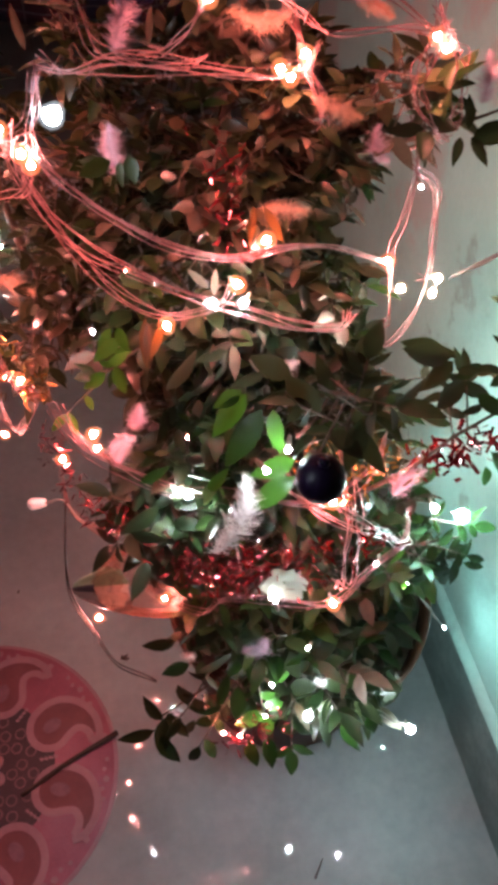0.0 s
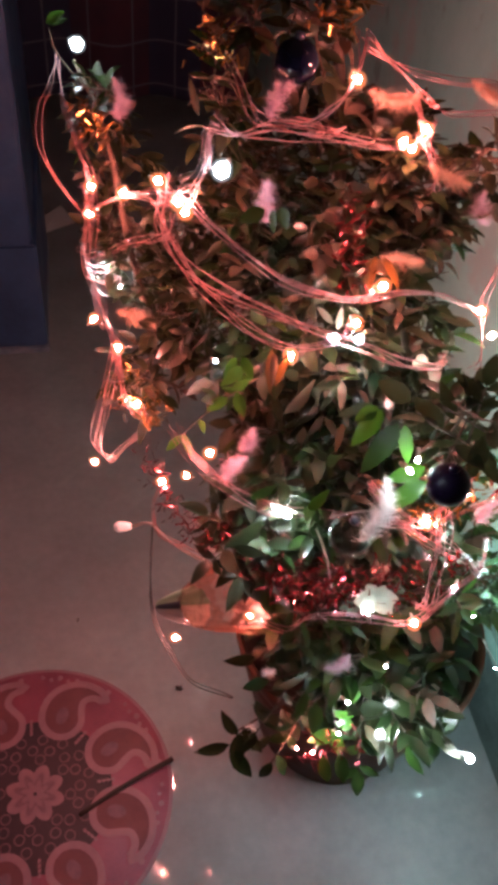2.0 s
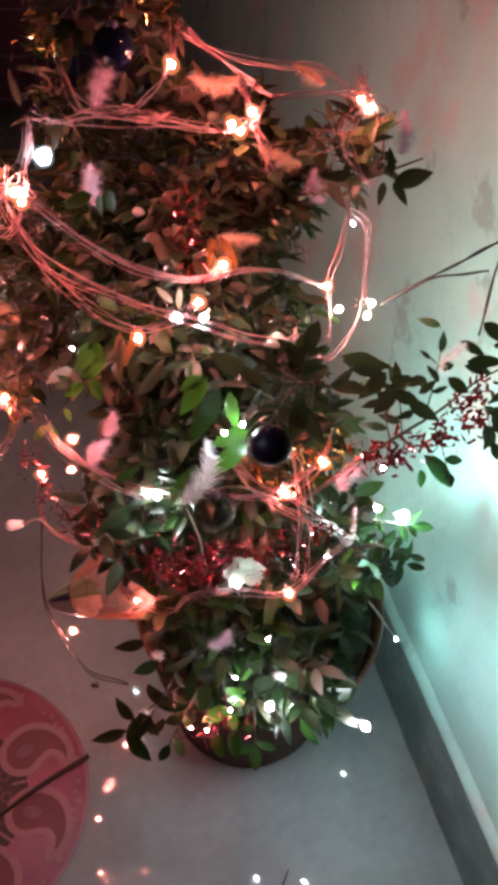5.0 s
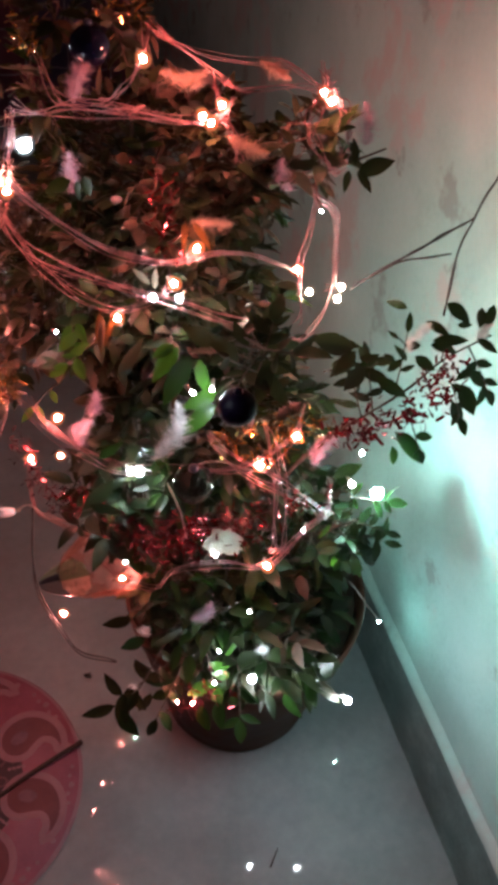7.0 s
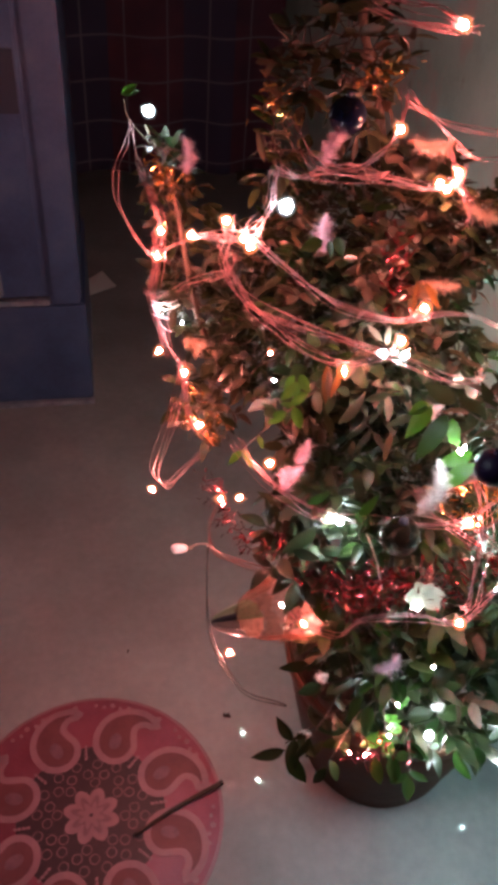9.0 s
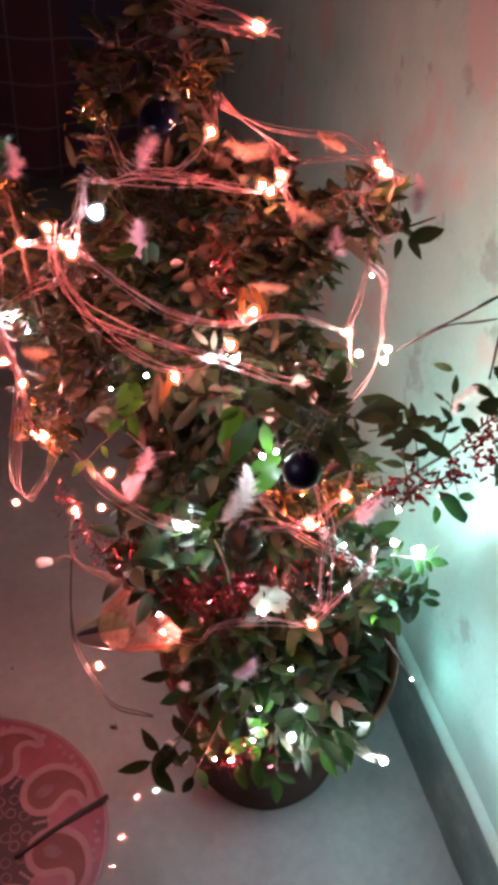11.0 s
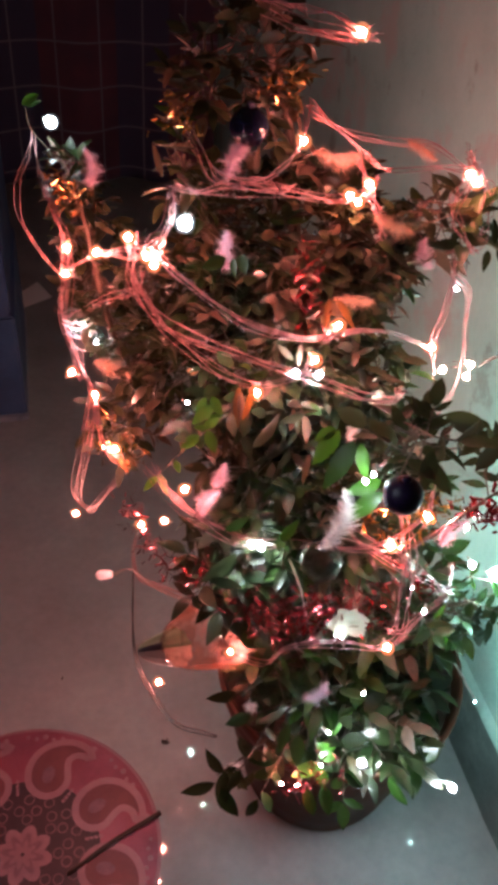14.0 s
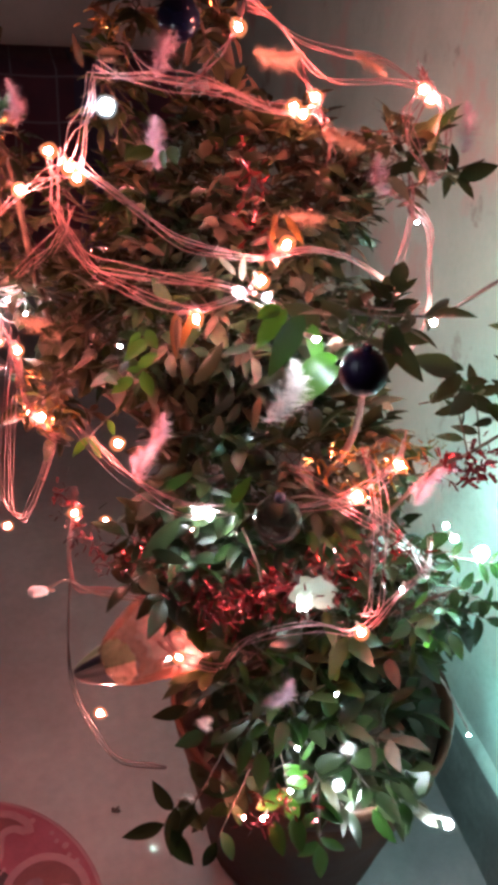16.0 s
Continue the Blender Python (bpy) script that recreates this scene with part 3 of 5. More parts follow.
CLUMPS_ARMS = [
    ((-0.310, 0.365, 0.930), (0.016, 0.025, 0.035), 14, 0.8, 0.020),
    ((-0.295, 0.370, 0.860), (0.024, 0.026, 0.045), 16, 0.85, 0.022),
    ((-0.278, 0.340, 0.770), (0.028, 0.030, 0.060), 20, 0.85, 0.024),
    ((-0.270, 0.215, 0.695), (0.028, 0.040, 0.035), 24, 0.6, 0.026),
    ((-0.238, 0.290, 0.850), (0.028, 0.036, 0.045), 30, -1.0, 0.022),
    ((-0.232, 0.255, 0.775), (0.032, 0.045, 0.055), 40, -1.0, 0.024),
    ((-0.292, 0.365, 0.800), (0.020, 0.025, 0.055), 20, 0.95, 0.022),
    ((0.095, 0.005, 0.505), (0.032, 0.034, 0.046), 30, 0.0, 0.022),
    ((-0.205, 0.240, 1.000), (0.022, 0.025, 0.022), 14, 0.7, 0.024),
    ((-0.062, -0.100, 0.900), (0.016, 0.018, 0.022), 9, -1.0, 0.026),
]


def sprig(leaves, stems, at, out, length, count, rng):
    """A thin stalk with leaflets in pairs, and one at its tip."""
    out = out.normalized()
    side = out.cross(Vector((rng.uniform(-0.4, 0.4), rng.uniform(-0.4, 0.4), 1))).normalized()
    face = side.cross(out).normalized()
    reach = length * (0.5 * count + 0.3) * 0.62
    tip = at + out * reach - Vector((0, 0, 0.15 * reach))
    stems.append((at, tip))
    for k in range(count):
        s = (k + 0.7) / count
        base = at.lerp(tip, s)
        for sign in (-1, 1):
            d = out * rng.uniform(0.35, 0.75) + side * sign + face * rng.uniform(-0.7, 0.6)
            leaves.add(base, d, face + Vector((rng.uniform(-1.1, 1.1), rng.uniform(-1.1, 1.1), rng.uniform(-0.9, 0.9))), length * rng.uniform(0.55, 1.25), rng)
    leaves.add(tip, out + face * rng.uniform(-0.3, 0.2), face, length * rng.uniform(0.95, 1.2), rng)


def build_shrub():
    rng = random.Random(11)
    shrub = thing("potted_shrub", "bushy shrub with green and dry brown leaves in the clay pot", "plant", (*POT, 0.27))
    inv = Matrix.Translation(shrub.location).inverted()
    green, olive, dry, deep, stems = Blades(), Blades(), Blades(), Blades(), []
    for c, r, count, dryness, size in CLUMPS_BODY + CLUMPS_ARMS:
        c = Vector(c)
        for _ in range(count):
            d = Vector((rng.gauss(0, 1), rng.gauss(0, 1) - 0.25, rng.gauss(0, 1))).normalized()
            s = rng.uniform(0.45, 1.0) ** 0.5
            at = c + Vector([a * b * s for a, b in zip(d, r)])
            out = d * 0.7 + Vector((rng.uniform(-0.6, 0.6), rng.uniform(-0.7, 0.3), rng.uniform(-0.5, 0.6)))
            p = rng.random()
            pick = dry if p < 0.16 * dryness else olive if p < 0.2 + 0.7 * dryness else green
            # inner sprigs and below-zero clumps get dark leaves in place of shade
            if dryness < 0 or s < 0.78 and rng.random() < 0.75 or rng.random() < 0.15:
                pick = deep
            sprig(pick, stems, at, out, size * rng.uniform(0.75, 1.2), rng.choice((1, 2, 2, 3)), rng)
    for blades, mat, label in ((olive, M_LEAF_UP, "olive and browning leaves"), (green, M_LEAF_LOW, "fresh green leaves"), (dry, M_LEAF_DRY, "dry pale brown leaves"), (deep, M_LEAF_DARK, "deep green leaves darkened as inner shade")):
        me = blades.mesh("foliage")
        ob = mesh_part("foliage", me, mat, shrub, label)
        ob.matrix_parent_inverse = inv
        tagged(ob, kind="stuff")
    # stalks of the sprigs
    verts, faces = [], []
    for a, b in stems:
        d = (b - a).normalized()
        u = d.orthogonal().normalized() * 0.0011
        v = d.cross(u)
        n = len(verts)
        for q in (a - d * 0.03, b):
            verts += [q + u, q - 0.5 * u + 0.87 * v, q - 0.5 * u - 0.87 * v]
        faces += [(n, n + 1, n + 4, n + 3), (n + 1, n + 2, n + 5, n + 4), (n + 2, n, n + 3, n + 5)]
    me = bpy.data.meshes.new("twig")
    me.from_pydata(verts, [], faces)
    ob = mesh_part("twig", me, M_BARK, shrub)
    ob.matrix_parent_inverse = inv
    tagged(ob, kind="stuff")
    # trunks and limbs
    limbs = [
        ([(0.02, 0.10, 0.26), (-0.02, 0.13, 0.5), (-0.06, 0.2, 0.75), (-0.08, 0.26, 1.0), (-0.12, 0.28, 1.15), (-0.09, 0.33, 1.32)], 0.011, 0.003),
        ([(0.05, 0.12, 0.26), (0.03, 0.15, 0.55), (0.0, 0.22, 0.8), (0.06, 0.2, 0.97)], 0.008, 0.002),
        ([(-0.03, 0.14, 0.5), (-0.15, 0.22, 0.62), (-0.26, 0.28, 0.72), (-0.30, 0.36, 0.9), (-0.33, 0.405, 0.965)], 0.007, 0.002),
        ([(0.03, 0.08, 0.50)] + WALL_LIMB, 0.0026, 0.0010),
        ([(0.02, 0.03, 0.45), (0.10, 0.0, 0.52), (0.15, -0.02, 0.56)], 0.004, 0.001),
        ([(-0.02, 0.08, 0.62), (-0.03, -0.02, 0.74), (-0.06, -0.10, 0.84), (-0.09, -0.14, 0.905)], 0.004, 0.0015),
        ([(-0.02, 0.03, 0.30), (-0.09, -0.03, 0.35), (-0.19, -0.06, 0.31)], 0.003, 0.001),
        ([(0.05, 0.0, 0.31), (0.07, -0.06, 0.34), (0.10, -0.09, 0.31)], 0.003, 0.001),
        ([(-0.31, 0.39, 0.93), (-0.347, 0.440, 0.958), (-0.353, 0.428, 0.988)], 0.0016, 0.0008),
        ([(0.05, 0.19, 0.9), (0.11, 0.17, 0.93), (0.16, 0.165, 0.95)], 0.003, 0.001),
    ]
    for pts, r0, r1 in limbs:
        ob = mesh_part("branch", tube_mesh("branch", glide(pts, 6), r0, 7, r1), M_BARK, shrub)
        ob.matrix_parent_inverse = inv
    # single leaves that stand clear of the mass
    shared = {}
    for i, (v, f) in enumerate(SHAPES):
        for nm, mat in (("low", M_LEAF_LOW), ("fresh", M_LEAF_FRESH), ("dark", M_LEAF_DARK), ("dry", M_LEAF_DRY), ("pale", M_PETAL), ("olive", M_LEAF_UP), ("amber", M_LEAF_BACKLIT)):
            me = bpy.data.meshes.new("leaf")
            me.from_pydata(v, [], f)
            me.materials.append(mat)
            me.polygons.foreach_set("use_smooth", [True] * len(f))
            shared[nm, i] = me

    def leaf(at, along, face, length, kind_of, shape=None, slim=1.0):
        x = Vector(along).normalized()
        z = Vector(face)
        z = (z - z.dot(x) * x).normalized()
        y = z.cross(x)
        ob = new("leaf", shared[kind_of, rng.randrange(5) if shape is None else shape])
        ob.parent = shrub
        m = Matrix((x, y, z)).transposed().to_4x4()
        ob.matrix_basis = inv @ Matrix.Translation(at) @ m @ Matrix.Diagonal((length, length * slim, length * slim, 1))
        return ob

    def compound(base, tip, size, pairs, kind_of, face=(-0.2, -0.7, 0.7)):
        """Leaflets in pairs along a stalk."""
        base, tip, face = Vector(base), Vector(tip), Vector(face)
        d = tip - base
        side = d.cross(face).normalized()
        ob = mesh_part("stalk", tube_mesh("stalk", glide([base, base.lerp(tip, 0.5) + face * 0.004, tip], 4), 0.0011, 5, 0.0006), M_BARK, shrub)
        ob.matrix_parent_inverse = inv
        for k in range(pairs):
            for sign in (-1, 1):
                if rng.random() < 0.12:
                    continue
                q = base.lerp(tip, (k + rng.uniform(0.25, 0.95)) / pairs)
                turned = Vector((rng.uniform(-0.8, 0.8), rng.uniform(-0.5, 0.5), rng.uniform(-0.8, 0.8)))
                leaf(q, d.normalized() * rng.uniform(0.1, 1.1) + side * sign + face * rng.uniform(-0.4, 0.3) - Vector((0, 0, rng.uniform(0, 0.4))), face + turned, size * rng.uniform(0.7, 1.35), kind_of)
        leaf(tip, d, face, size * 1.1, kind_of)

    for base, tip, size, pairs, kind_of in LOOSE_A + LOOSE_B + WALL_SPRIGS:
        compound(base, tip, size, pairs, kind_of)
    for foot, tip, kind_of in LEAVES_RIM_A + LEAVES_RIM_B + LEAVES_SIDE + LEAVES_MID:
        d = Vector(tip) - Vector(foot)
        leaf(foot, d, (rng.uniform(-0.7, 0.4), -0.7, 0.6 + rng.uniform(-0.5, 0.3)), d.length * rng.uniform(0.8, 1.0), kind_of, None, 0.72)
    for foot, tip, kind_of in LEAVES_TIP + LEAVES_NEAR + LEAVES_LOW + LEAVES_PALE + LEAVES_EDGE + LEAVES_SHOULDER + LEAVES_CROWN + LEAVES_WALL + LEAVES_WALL_TIP:
        d = Vector(tip) - Vector(foot)
        leaf(foot, d, (-0.25 + rng.uniform(-0.3, 0.3), -0.7, 0.6 + rng.uniform(-0.3, 0.3)), d.length * (rng.uniform(0.65, 1.15) if kind_of == "pale" else 1.08), kind_of, 3 if kind_of == "pale" else 2 if kind_of == "dry" else None, 0.6 if kind_of in ("dry", "pale", "amber") else 1.0)

    # rounded pale petals with a bulb behind them
    for foot, tip, kind_of in LEAVES_CUP:
        d = Vector(tip) - Vector(foot)
        leaf(foot, d, (0.1, -0.7, 0.6), d.length * 1.15, kind_of, 3, 1.7)


# leaflets on stalks: from, to, length of leaf, pairs, look
LOOSE_A = [
    ((0.080, 0.060, 0.735), (0.135, 0.045, 0.752), 0.022, 2, "dark"),
    ((0.110, -0.020, 0.560), (0.160, -0.030, 0.535), 0.026, 3, "low"),
]
LOOSE_B = [
    ((0.120, -0.010, 0.520), (0.170, -0.020, 0.500), 0.028, 3, "low"),
    ((0.110, -0.010, 0.590), (0.160, -0.020, 0.580), 0.024, 3, "low"),
    ((-0.175, 0.075, 0.800), (-0.205, 0.070, 0.780), 0.022, 2, "fresh"),
    ((-0.185, 0.090, 0.765), (-0.215, 0.075, 0.775), 0.020, 2, "low"),
    ((-0.215, 0.110, 0.725), (-0.245, 0.095, 0.705), 0.022, 2, "fresh"),
    ((-0.130, -0.060, 0.420), (-0.168, -0.088, 0.372), 0.032, 3, "dark"),
    ((-0.110, -0.080, 0.400), (-0.150, -0.112, 0.335), 0.032, 3, "low"),
    ((-0.100, -0.050, 0.445), (-0.152, -0.052, 0.430), 0.030, 2, "low"),
    ((-0.040, -0.095, 0.385), (-0.045, -0.135, 0.330), 0.030, 3, "low"),
    ((0.030, -0.085, 0.400), (0.050, -0.120, 0.350), 0.030, 3, "low"),
    ((-0.080, -0.085, 0.420), (-0.075, -0.110, 0.385), 0.030, 2, "fresh"),
]
LEAVES_TIP = [
    ((-0.356, 0.428, 0.993), (-0.337, 0.429, 1.003), "fresh"),
    ((-0.351, 0.426, 0.992), (-0.335, 0.428, 0.998), "low"),
]
# leaves that stand clear: foot, tip, look
LEAVES_NEAR = [
    ((-0.100, -0.136, 0.895), (-0.126, -0.141, 0.889), "fresh"),
    ((-0.103, -0.149, 0.895), (-0.133, -0.159, 0.881), "fresh"),
    ((-0.122, -0.090, 0.910), (-0.145, -0.105, 0.892), "fresh"),
    ((-0.106, -0.100, 0.903), (-0.107, -0.121, 0.885), "fresh"),
    ((-0.116, -0.108, 0.914), (-0.141, -0.130, 0.889), "low"),
    ((-0.125, -0.088, 0.911), (-0.143, -0.094, 0.905), "fresh"),
    ((-0.052, -0.093, 0.896), (-0.030, -0.089, 0.912), "dark"),
    ((-0.056, -0.106, 0.895), (-0.028, -0.118, 0.897), "dark"),
    ((-0.055, -0.117, 0.899), (-0.041, -0.144, 0.879), "dark"),
    ((-0.062, -0.091, 0.895), (-0.070, -0.075, 0.917), "dark"),
    ((-0.071, -0.096, 0.887), (-0.092, -0.078, 0.908), "dark"),
    ((-0.078, -0.049, 0.877), (-0.105, -0.037, 0.889), "dark"),
    ((-0.054, -0.122, 0.909), (-0.066, -0.144, 0.887), "dark"),
]
LEAVES_LOW = [
    ((-0.164, -0.030, 0.446), (-0.200, -0.032, 0.441), "dark"),
    ((-0.141, -0.035, 0.473), (-0.134, -0.060, 0.455), "dark"),
    ((-0.199, -0.087, 0.344), (-0.240, -0.089, 0.338), "dark"),
    ((-0.189, -0.081, 0.355), (-0.207, -0.063, 0.378), "dark"),
    ((-0.186, -0.080, 0.359), (-0.196, -0.111, 0.329), "dark"),
    ((-0.182, -0.076, 0.364), (-0.164, -0.103, 0.347), "dark"),
    ((-0.196, -0.093, 0.344), (-0.180, -0.124, 0.322), "low"),
    ((0.015, -0.124, 0.356), (0.031, -0.153, 0.335), "low"),
    ((0.037, -0.105, 0.350), (0.072, -0.107, 0.365), "low"),
    ((0.047, -0.104, 0.338), (0.076, -0.124, 0.331), "low"),
    ((0.111, -0.015, 0.361), (0.063, -0.014, 0.356), "low"),
]
LEAVES_PALE = [
    ((-0.064, -0.064, 0.619), (-0.083, -0.069, 0.616), "pale"),
    ((-0.064, -0.066, 0.617), (-0.046, -0.080, 0.614), "pale"),
    ((-0.067, -0.063, 0.619), (-0.058, -0.061, 0.631), "pale"),
    ((0.119, 0.139, 0.937), (0.154, 0.133, 0.949), "dark"),
    ((0.119, 0.140, 0.939), (0.128, 0.119, 0.926), "dark"),
    ((0.117, 0.144, 0.944), (0.117, 0.157, 0.966), "dark"),
    ((0.109, 0.140, 0.940), (0.100, 0.123, 0.926), "dark"),
]
LEAVES_EDGE = [
    ((-0.185, 0.081, 0.976), (-0.207, 0.075, 0.970), "low"),
    ((-0.179, 0.080, 0.976), (-0.180, 0.065, 0.966), "low"),
    ((-0.173, 0.081, 0.979), (-0.170, 0.064, 0.968), "low"),
    ((-0.169, 0.063, 0.845), (-0.176, 0.036, 0.820), "amber"),
    ((-0.156, 0.052, 0.849), (-0.169, 0.032, 0.830), "amber"),
    ((-0.076, 0.095, 0.920), (-0.084, 0.073, 0.901), "amber"),
    ((-0.069, 0.094, 0.920), (-0.058, 0.070, 0.905), "amber"),
    ((-0.096, 0.034, 0.772), (-0.107, 0.013, 0.753), "amber"),
    ((-0.197, 0.083, 0.819), (-0.210, 0.069, 0.808), "fresh"),
    ((-0.190, 0.075, 0.814), (-0.213, 0.064, 0.803), "fresh"),
    ((-0.192, 0.081, 0.821), (-0.184, 0.063, 0.811), "fresh"),
    ((-0.202, 0.069, 0.790), (-0.187, 0.068, 0.801), "fresh"),
]
LEAVES_SHOULDER = [
    ((-0.098, -0.133, 0.386), (-0.097, -0.158, 0.365), "low"),
    ((-0.078, -0.135, 0.391), (-0.077, -0.160, 0.371), "low"),
    ((-0.114, -0.082, 0.451), (-0.130, -0.104, 0.429), "low"),
    ((-0.105, -0.094, 0.443), (-0.112, -0.118, 0.422), "low"),
    ((0.102, -0.048, 0.310), (0.121, -0.073, 0.296), "low"),
    ((0.100, -0.054, 0.307), (0.070, -0.067, 0.292), "low"),
    ((0.102, 0.037, 0.783), (0.060, 0.048, 0.791), "olive"),
    ((0.104, 0.035, 0.781), (0.080, 0.021, 0.767), "dark"),
    ((0.106, 0.027, 0.776), (0.125, 0.020, 0.780), "dark"),
    ((0.108, 0.037, 0.783), (0.095, 0.041, 0.791), "dark"),
    ((0.111, 0.020, 0.769), (0.084, 0.005, 0.753), "olive"),
    ((0.124, 0.012, 0.759), (0.150, -0.013, 0.746), "low"),
    ((0.137, 0.015, 0.763), (0.153, 0.016, 0.777), "low"),
]
LEAVES_CROWN = [
    ((-0.177, 0.238, 1.080), (-0.216, 0.247, 1.088), "dry"),
    ((-0.183, 0.231, 1.072), (-0.222, 0.241, 1.079), "dry"),
    ((-0.171, 0.238, 1.085), (-0.196, 0.247, 1.096), "dry"),
    ((-0.192, 0.243, 1.068), (-0.219, 0.238, 1.061), "dry"),
    ((-0.150, 0.134, 1.029), (-0.146, 0.145, 1.050), "dry"),
    ((-0.233, 0.146, 1.024), (-0.239, 0.161, 1.047), "dry"),
    ((-0.121, 0.048, 0.882), (-0.137, 0.057, 0.896), "pale"),
    ((-0.117, 0.044, 0.878), (-0.114, 0.053, 0.897), "pale"),
    ((-0.167, 0.059, 0.843), (-0.173, 0.035, 0.823), "dry"),
]
LEAVES_WALL = [
    ((0.213, 0.051, 0.821), (0.233, 0.030, 0.810), "low"),
    ((0.222, 0.034, 0.802), (0.235, 0.027, 0.805), "low"),
    ((0.192, 0.030, 0.782), (0.219, 0.016, 0.781), "low"),
    ((0.194, 0.031, 0.786), (0.229, 0.019, 0.791), "low"),
    ((0.234, 0.005, 0.759), (0.253, -0.011, 0.744), "low"),
    ((0.226, -0.000, 0.744), (0.239, -0.019, 0.715), "low"),
    ((0.217, -0.005, 0.724), (0.231, -0.022, 0.695), "low"),
    ((0.156, -0.000, 0.682), (0.192, -0.021, 0.645), "low"),
    ((0.157, -0.002, 0.660), (0.161, -0.011, 0.637), "fresh"),
    ((0.173, 0.065, 0.809), (0.154, 0.080, 0.813), "low"),
    ((0.110, 0.029, 0.764), (0.133, 0.033, 0.774), "low"),
    ((0.107, 0.040, 0.772), (0.077, 0.022, 0.765), "olive"),
    ((0.099, 0.053, 0.780), (0.063, 0.054, 0.791), "olive"),
]
LEAVES_WALL_TIP = [
    ((0.249, 0.037, 0.820), (0.243, 0.023, 0.804), "low"),
    ((0.262, 0.035, 0.824), (0.251, 0.020, 0.802), "low"),
    ((0.151, 0.027, 0.766), (0.140, 0.031, 0.774), "dark"),
    ((0.158, 0.044, 0.784), (0.149, 0.050, 0.791), "dark"),
    ((0.174, 0.026, 0.771), (0.192, 0.011, 0.761), "low"),
    ((0.164, 0.025, 0.766), (0.152, 0.036, 0.781), "low"),
    ((0.243, 0.020, 0.791), (0.262, 0.004, 0.781), "low"),
    ((0.136, 0.012, 0.740), (0.113, 0.006, 0.740), "dark"),
    ((0.190, 0.047, 0.802), (0.210, 0.028, 0.795), "low"),
    ((0.143, 0.009, 0.733), (0.157, 0.007, 0.740), "fresh"),
    ((0.111, 0.026, 0.761), (0.142, 0.011, 0.748), "dark"),
    ((0.237, 0.006, 0.762), (0.220, -0.000, 0.749), "low"),
]
LEAVES_RIM_A = [
    ((-0.145, -0.062, 0.426), (-0.099, -0.064, 0.446), "dark"),
    ((-0.072, -0.059, 0.431), (-0.022, -0.058, 0.434), "dark"),
    ((-0.016, -0.057, 0.437), (-0.058, -0.057, 0.413), "dark"),
    ((-0.056, -0.079, 0.392), (-0.033, -0.069, 0.424), "fresh"),
    ((0.051, -0.054, 0.441), (0.099, -0.066, 0.406), "dark"),
    ((0.046, -0.084, 0.382), (0.066, -0.076, 0.422), "low"),
    ((0.054, -0.091, 0.368), (0.089, -0.102, 0.346), "low"),
    ((0.077, -0.089, 0.372), (0.098, -0.110, 0.306), "low"),
    ((0.040, -0.101, 0.347), (0.025, -0.123, 0.316), "low"),
    ((0.058, -0.107, 0.336), (0.071, -0.127, 0.284), "low"),
    ((0.053, -0.096, 0.357), (0.081, -0.115, 0.343), "low"),
    ((-0.138, -0.075, 0.400), (-0.124, -0.104, 0.343), "dark"),
    ((-0.153, -0.092, 0.367), (-0.178, -0.104, 0.318), "dark"),
]
LEAVES_RIM_B = [
    ((-0.100, -0.076, 0.389), (-0.088, -0.107, 0.351), "low"),
    ((-0.053, -0.080, 0.381), (-0.067, -0.106, 0.328), "low"),
    ((-0.017, -0.074, 0.391), (0.015, -0.086, 0.344), "low"),
    ((0.008, -0.047, 0.447), (0.028, -0.072, 0.409), "low"),
    ((-0.082, -0.018, 0.503), (-0.060, -0.032, 0.464), "fresh"),
    ((-0.024, -0.030, 0.481), (0.007, -0.051, 0.461), "low"),
    ((0.025, -0.033, 0.473), (0.006, -0.052, 0.437), "low"),
    ((-0.168, -0.065, 0.409), (-0.142, -0.078, 0.359), "dark"),
    ((-0.120, -0.038, 0.465), (-0.149, -0.049, 0.455), "dark"),
    ((-0.083, -0.044, 0.452), (-0.055, -0.036, 0.456), "low"),
    ((-0.036, -0.085, 0.370), (-0.018, -0.109, 0.346), "low"),
    ((0.016, -0.067, 0.407), (0.047, -0.061, 0.418), "low"),
    ((-0.093, -0.058, 0.425), (-0.119, -0.059, 0.398), "low"),
]
LEAVES_SIDE = [
    ((0.088, -0.020, 0.555), (0.066, -0.032, 0.539), "fresh"),
    ((0.100, -0.020, 0.562), (0.116, -0.020, 0.580), "low"),
    ((0.116, -0.020, 0.530), (0.167, -0.008, 0.495), "low"),
    ((0.132, -0.020, 0.503), (0.188, -0.026, 0.439), "low"),
    ((0.137, -0.020, 0.485), (0.182, -0.014, 0.472), "low"),
    ((0.108, -0.020, 0.496), (0.093, -0.032, 0.472), "fresh"),
    ((0.127, -0.020, 0.492), (0.144, -0.020, 0.424), "low"),
    ((0.096, -0.020, 0.520), (0.076, -0.008, 0.484), "low"),
    ((0.073, -0.020, 0.558), (0.039, -0.026, 0.555), "low"),
    ((0.087, -0.020, 0.588), (0.125, -0.014, 0.580), "low"),
    ((0.092, -0.020, 0.488), (0.050, -0.032, 0.490), "fresh"),
    ((0.091, -0.020, 0.459), (0.140, -0.020, 0.401), "low"),
]
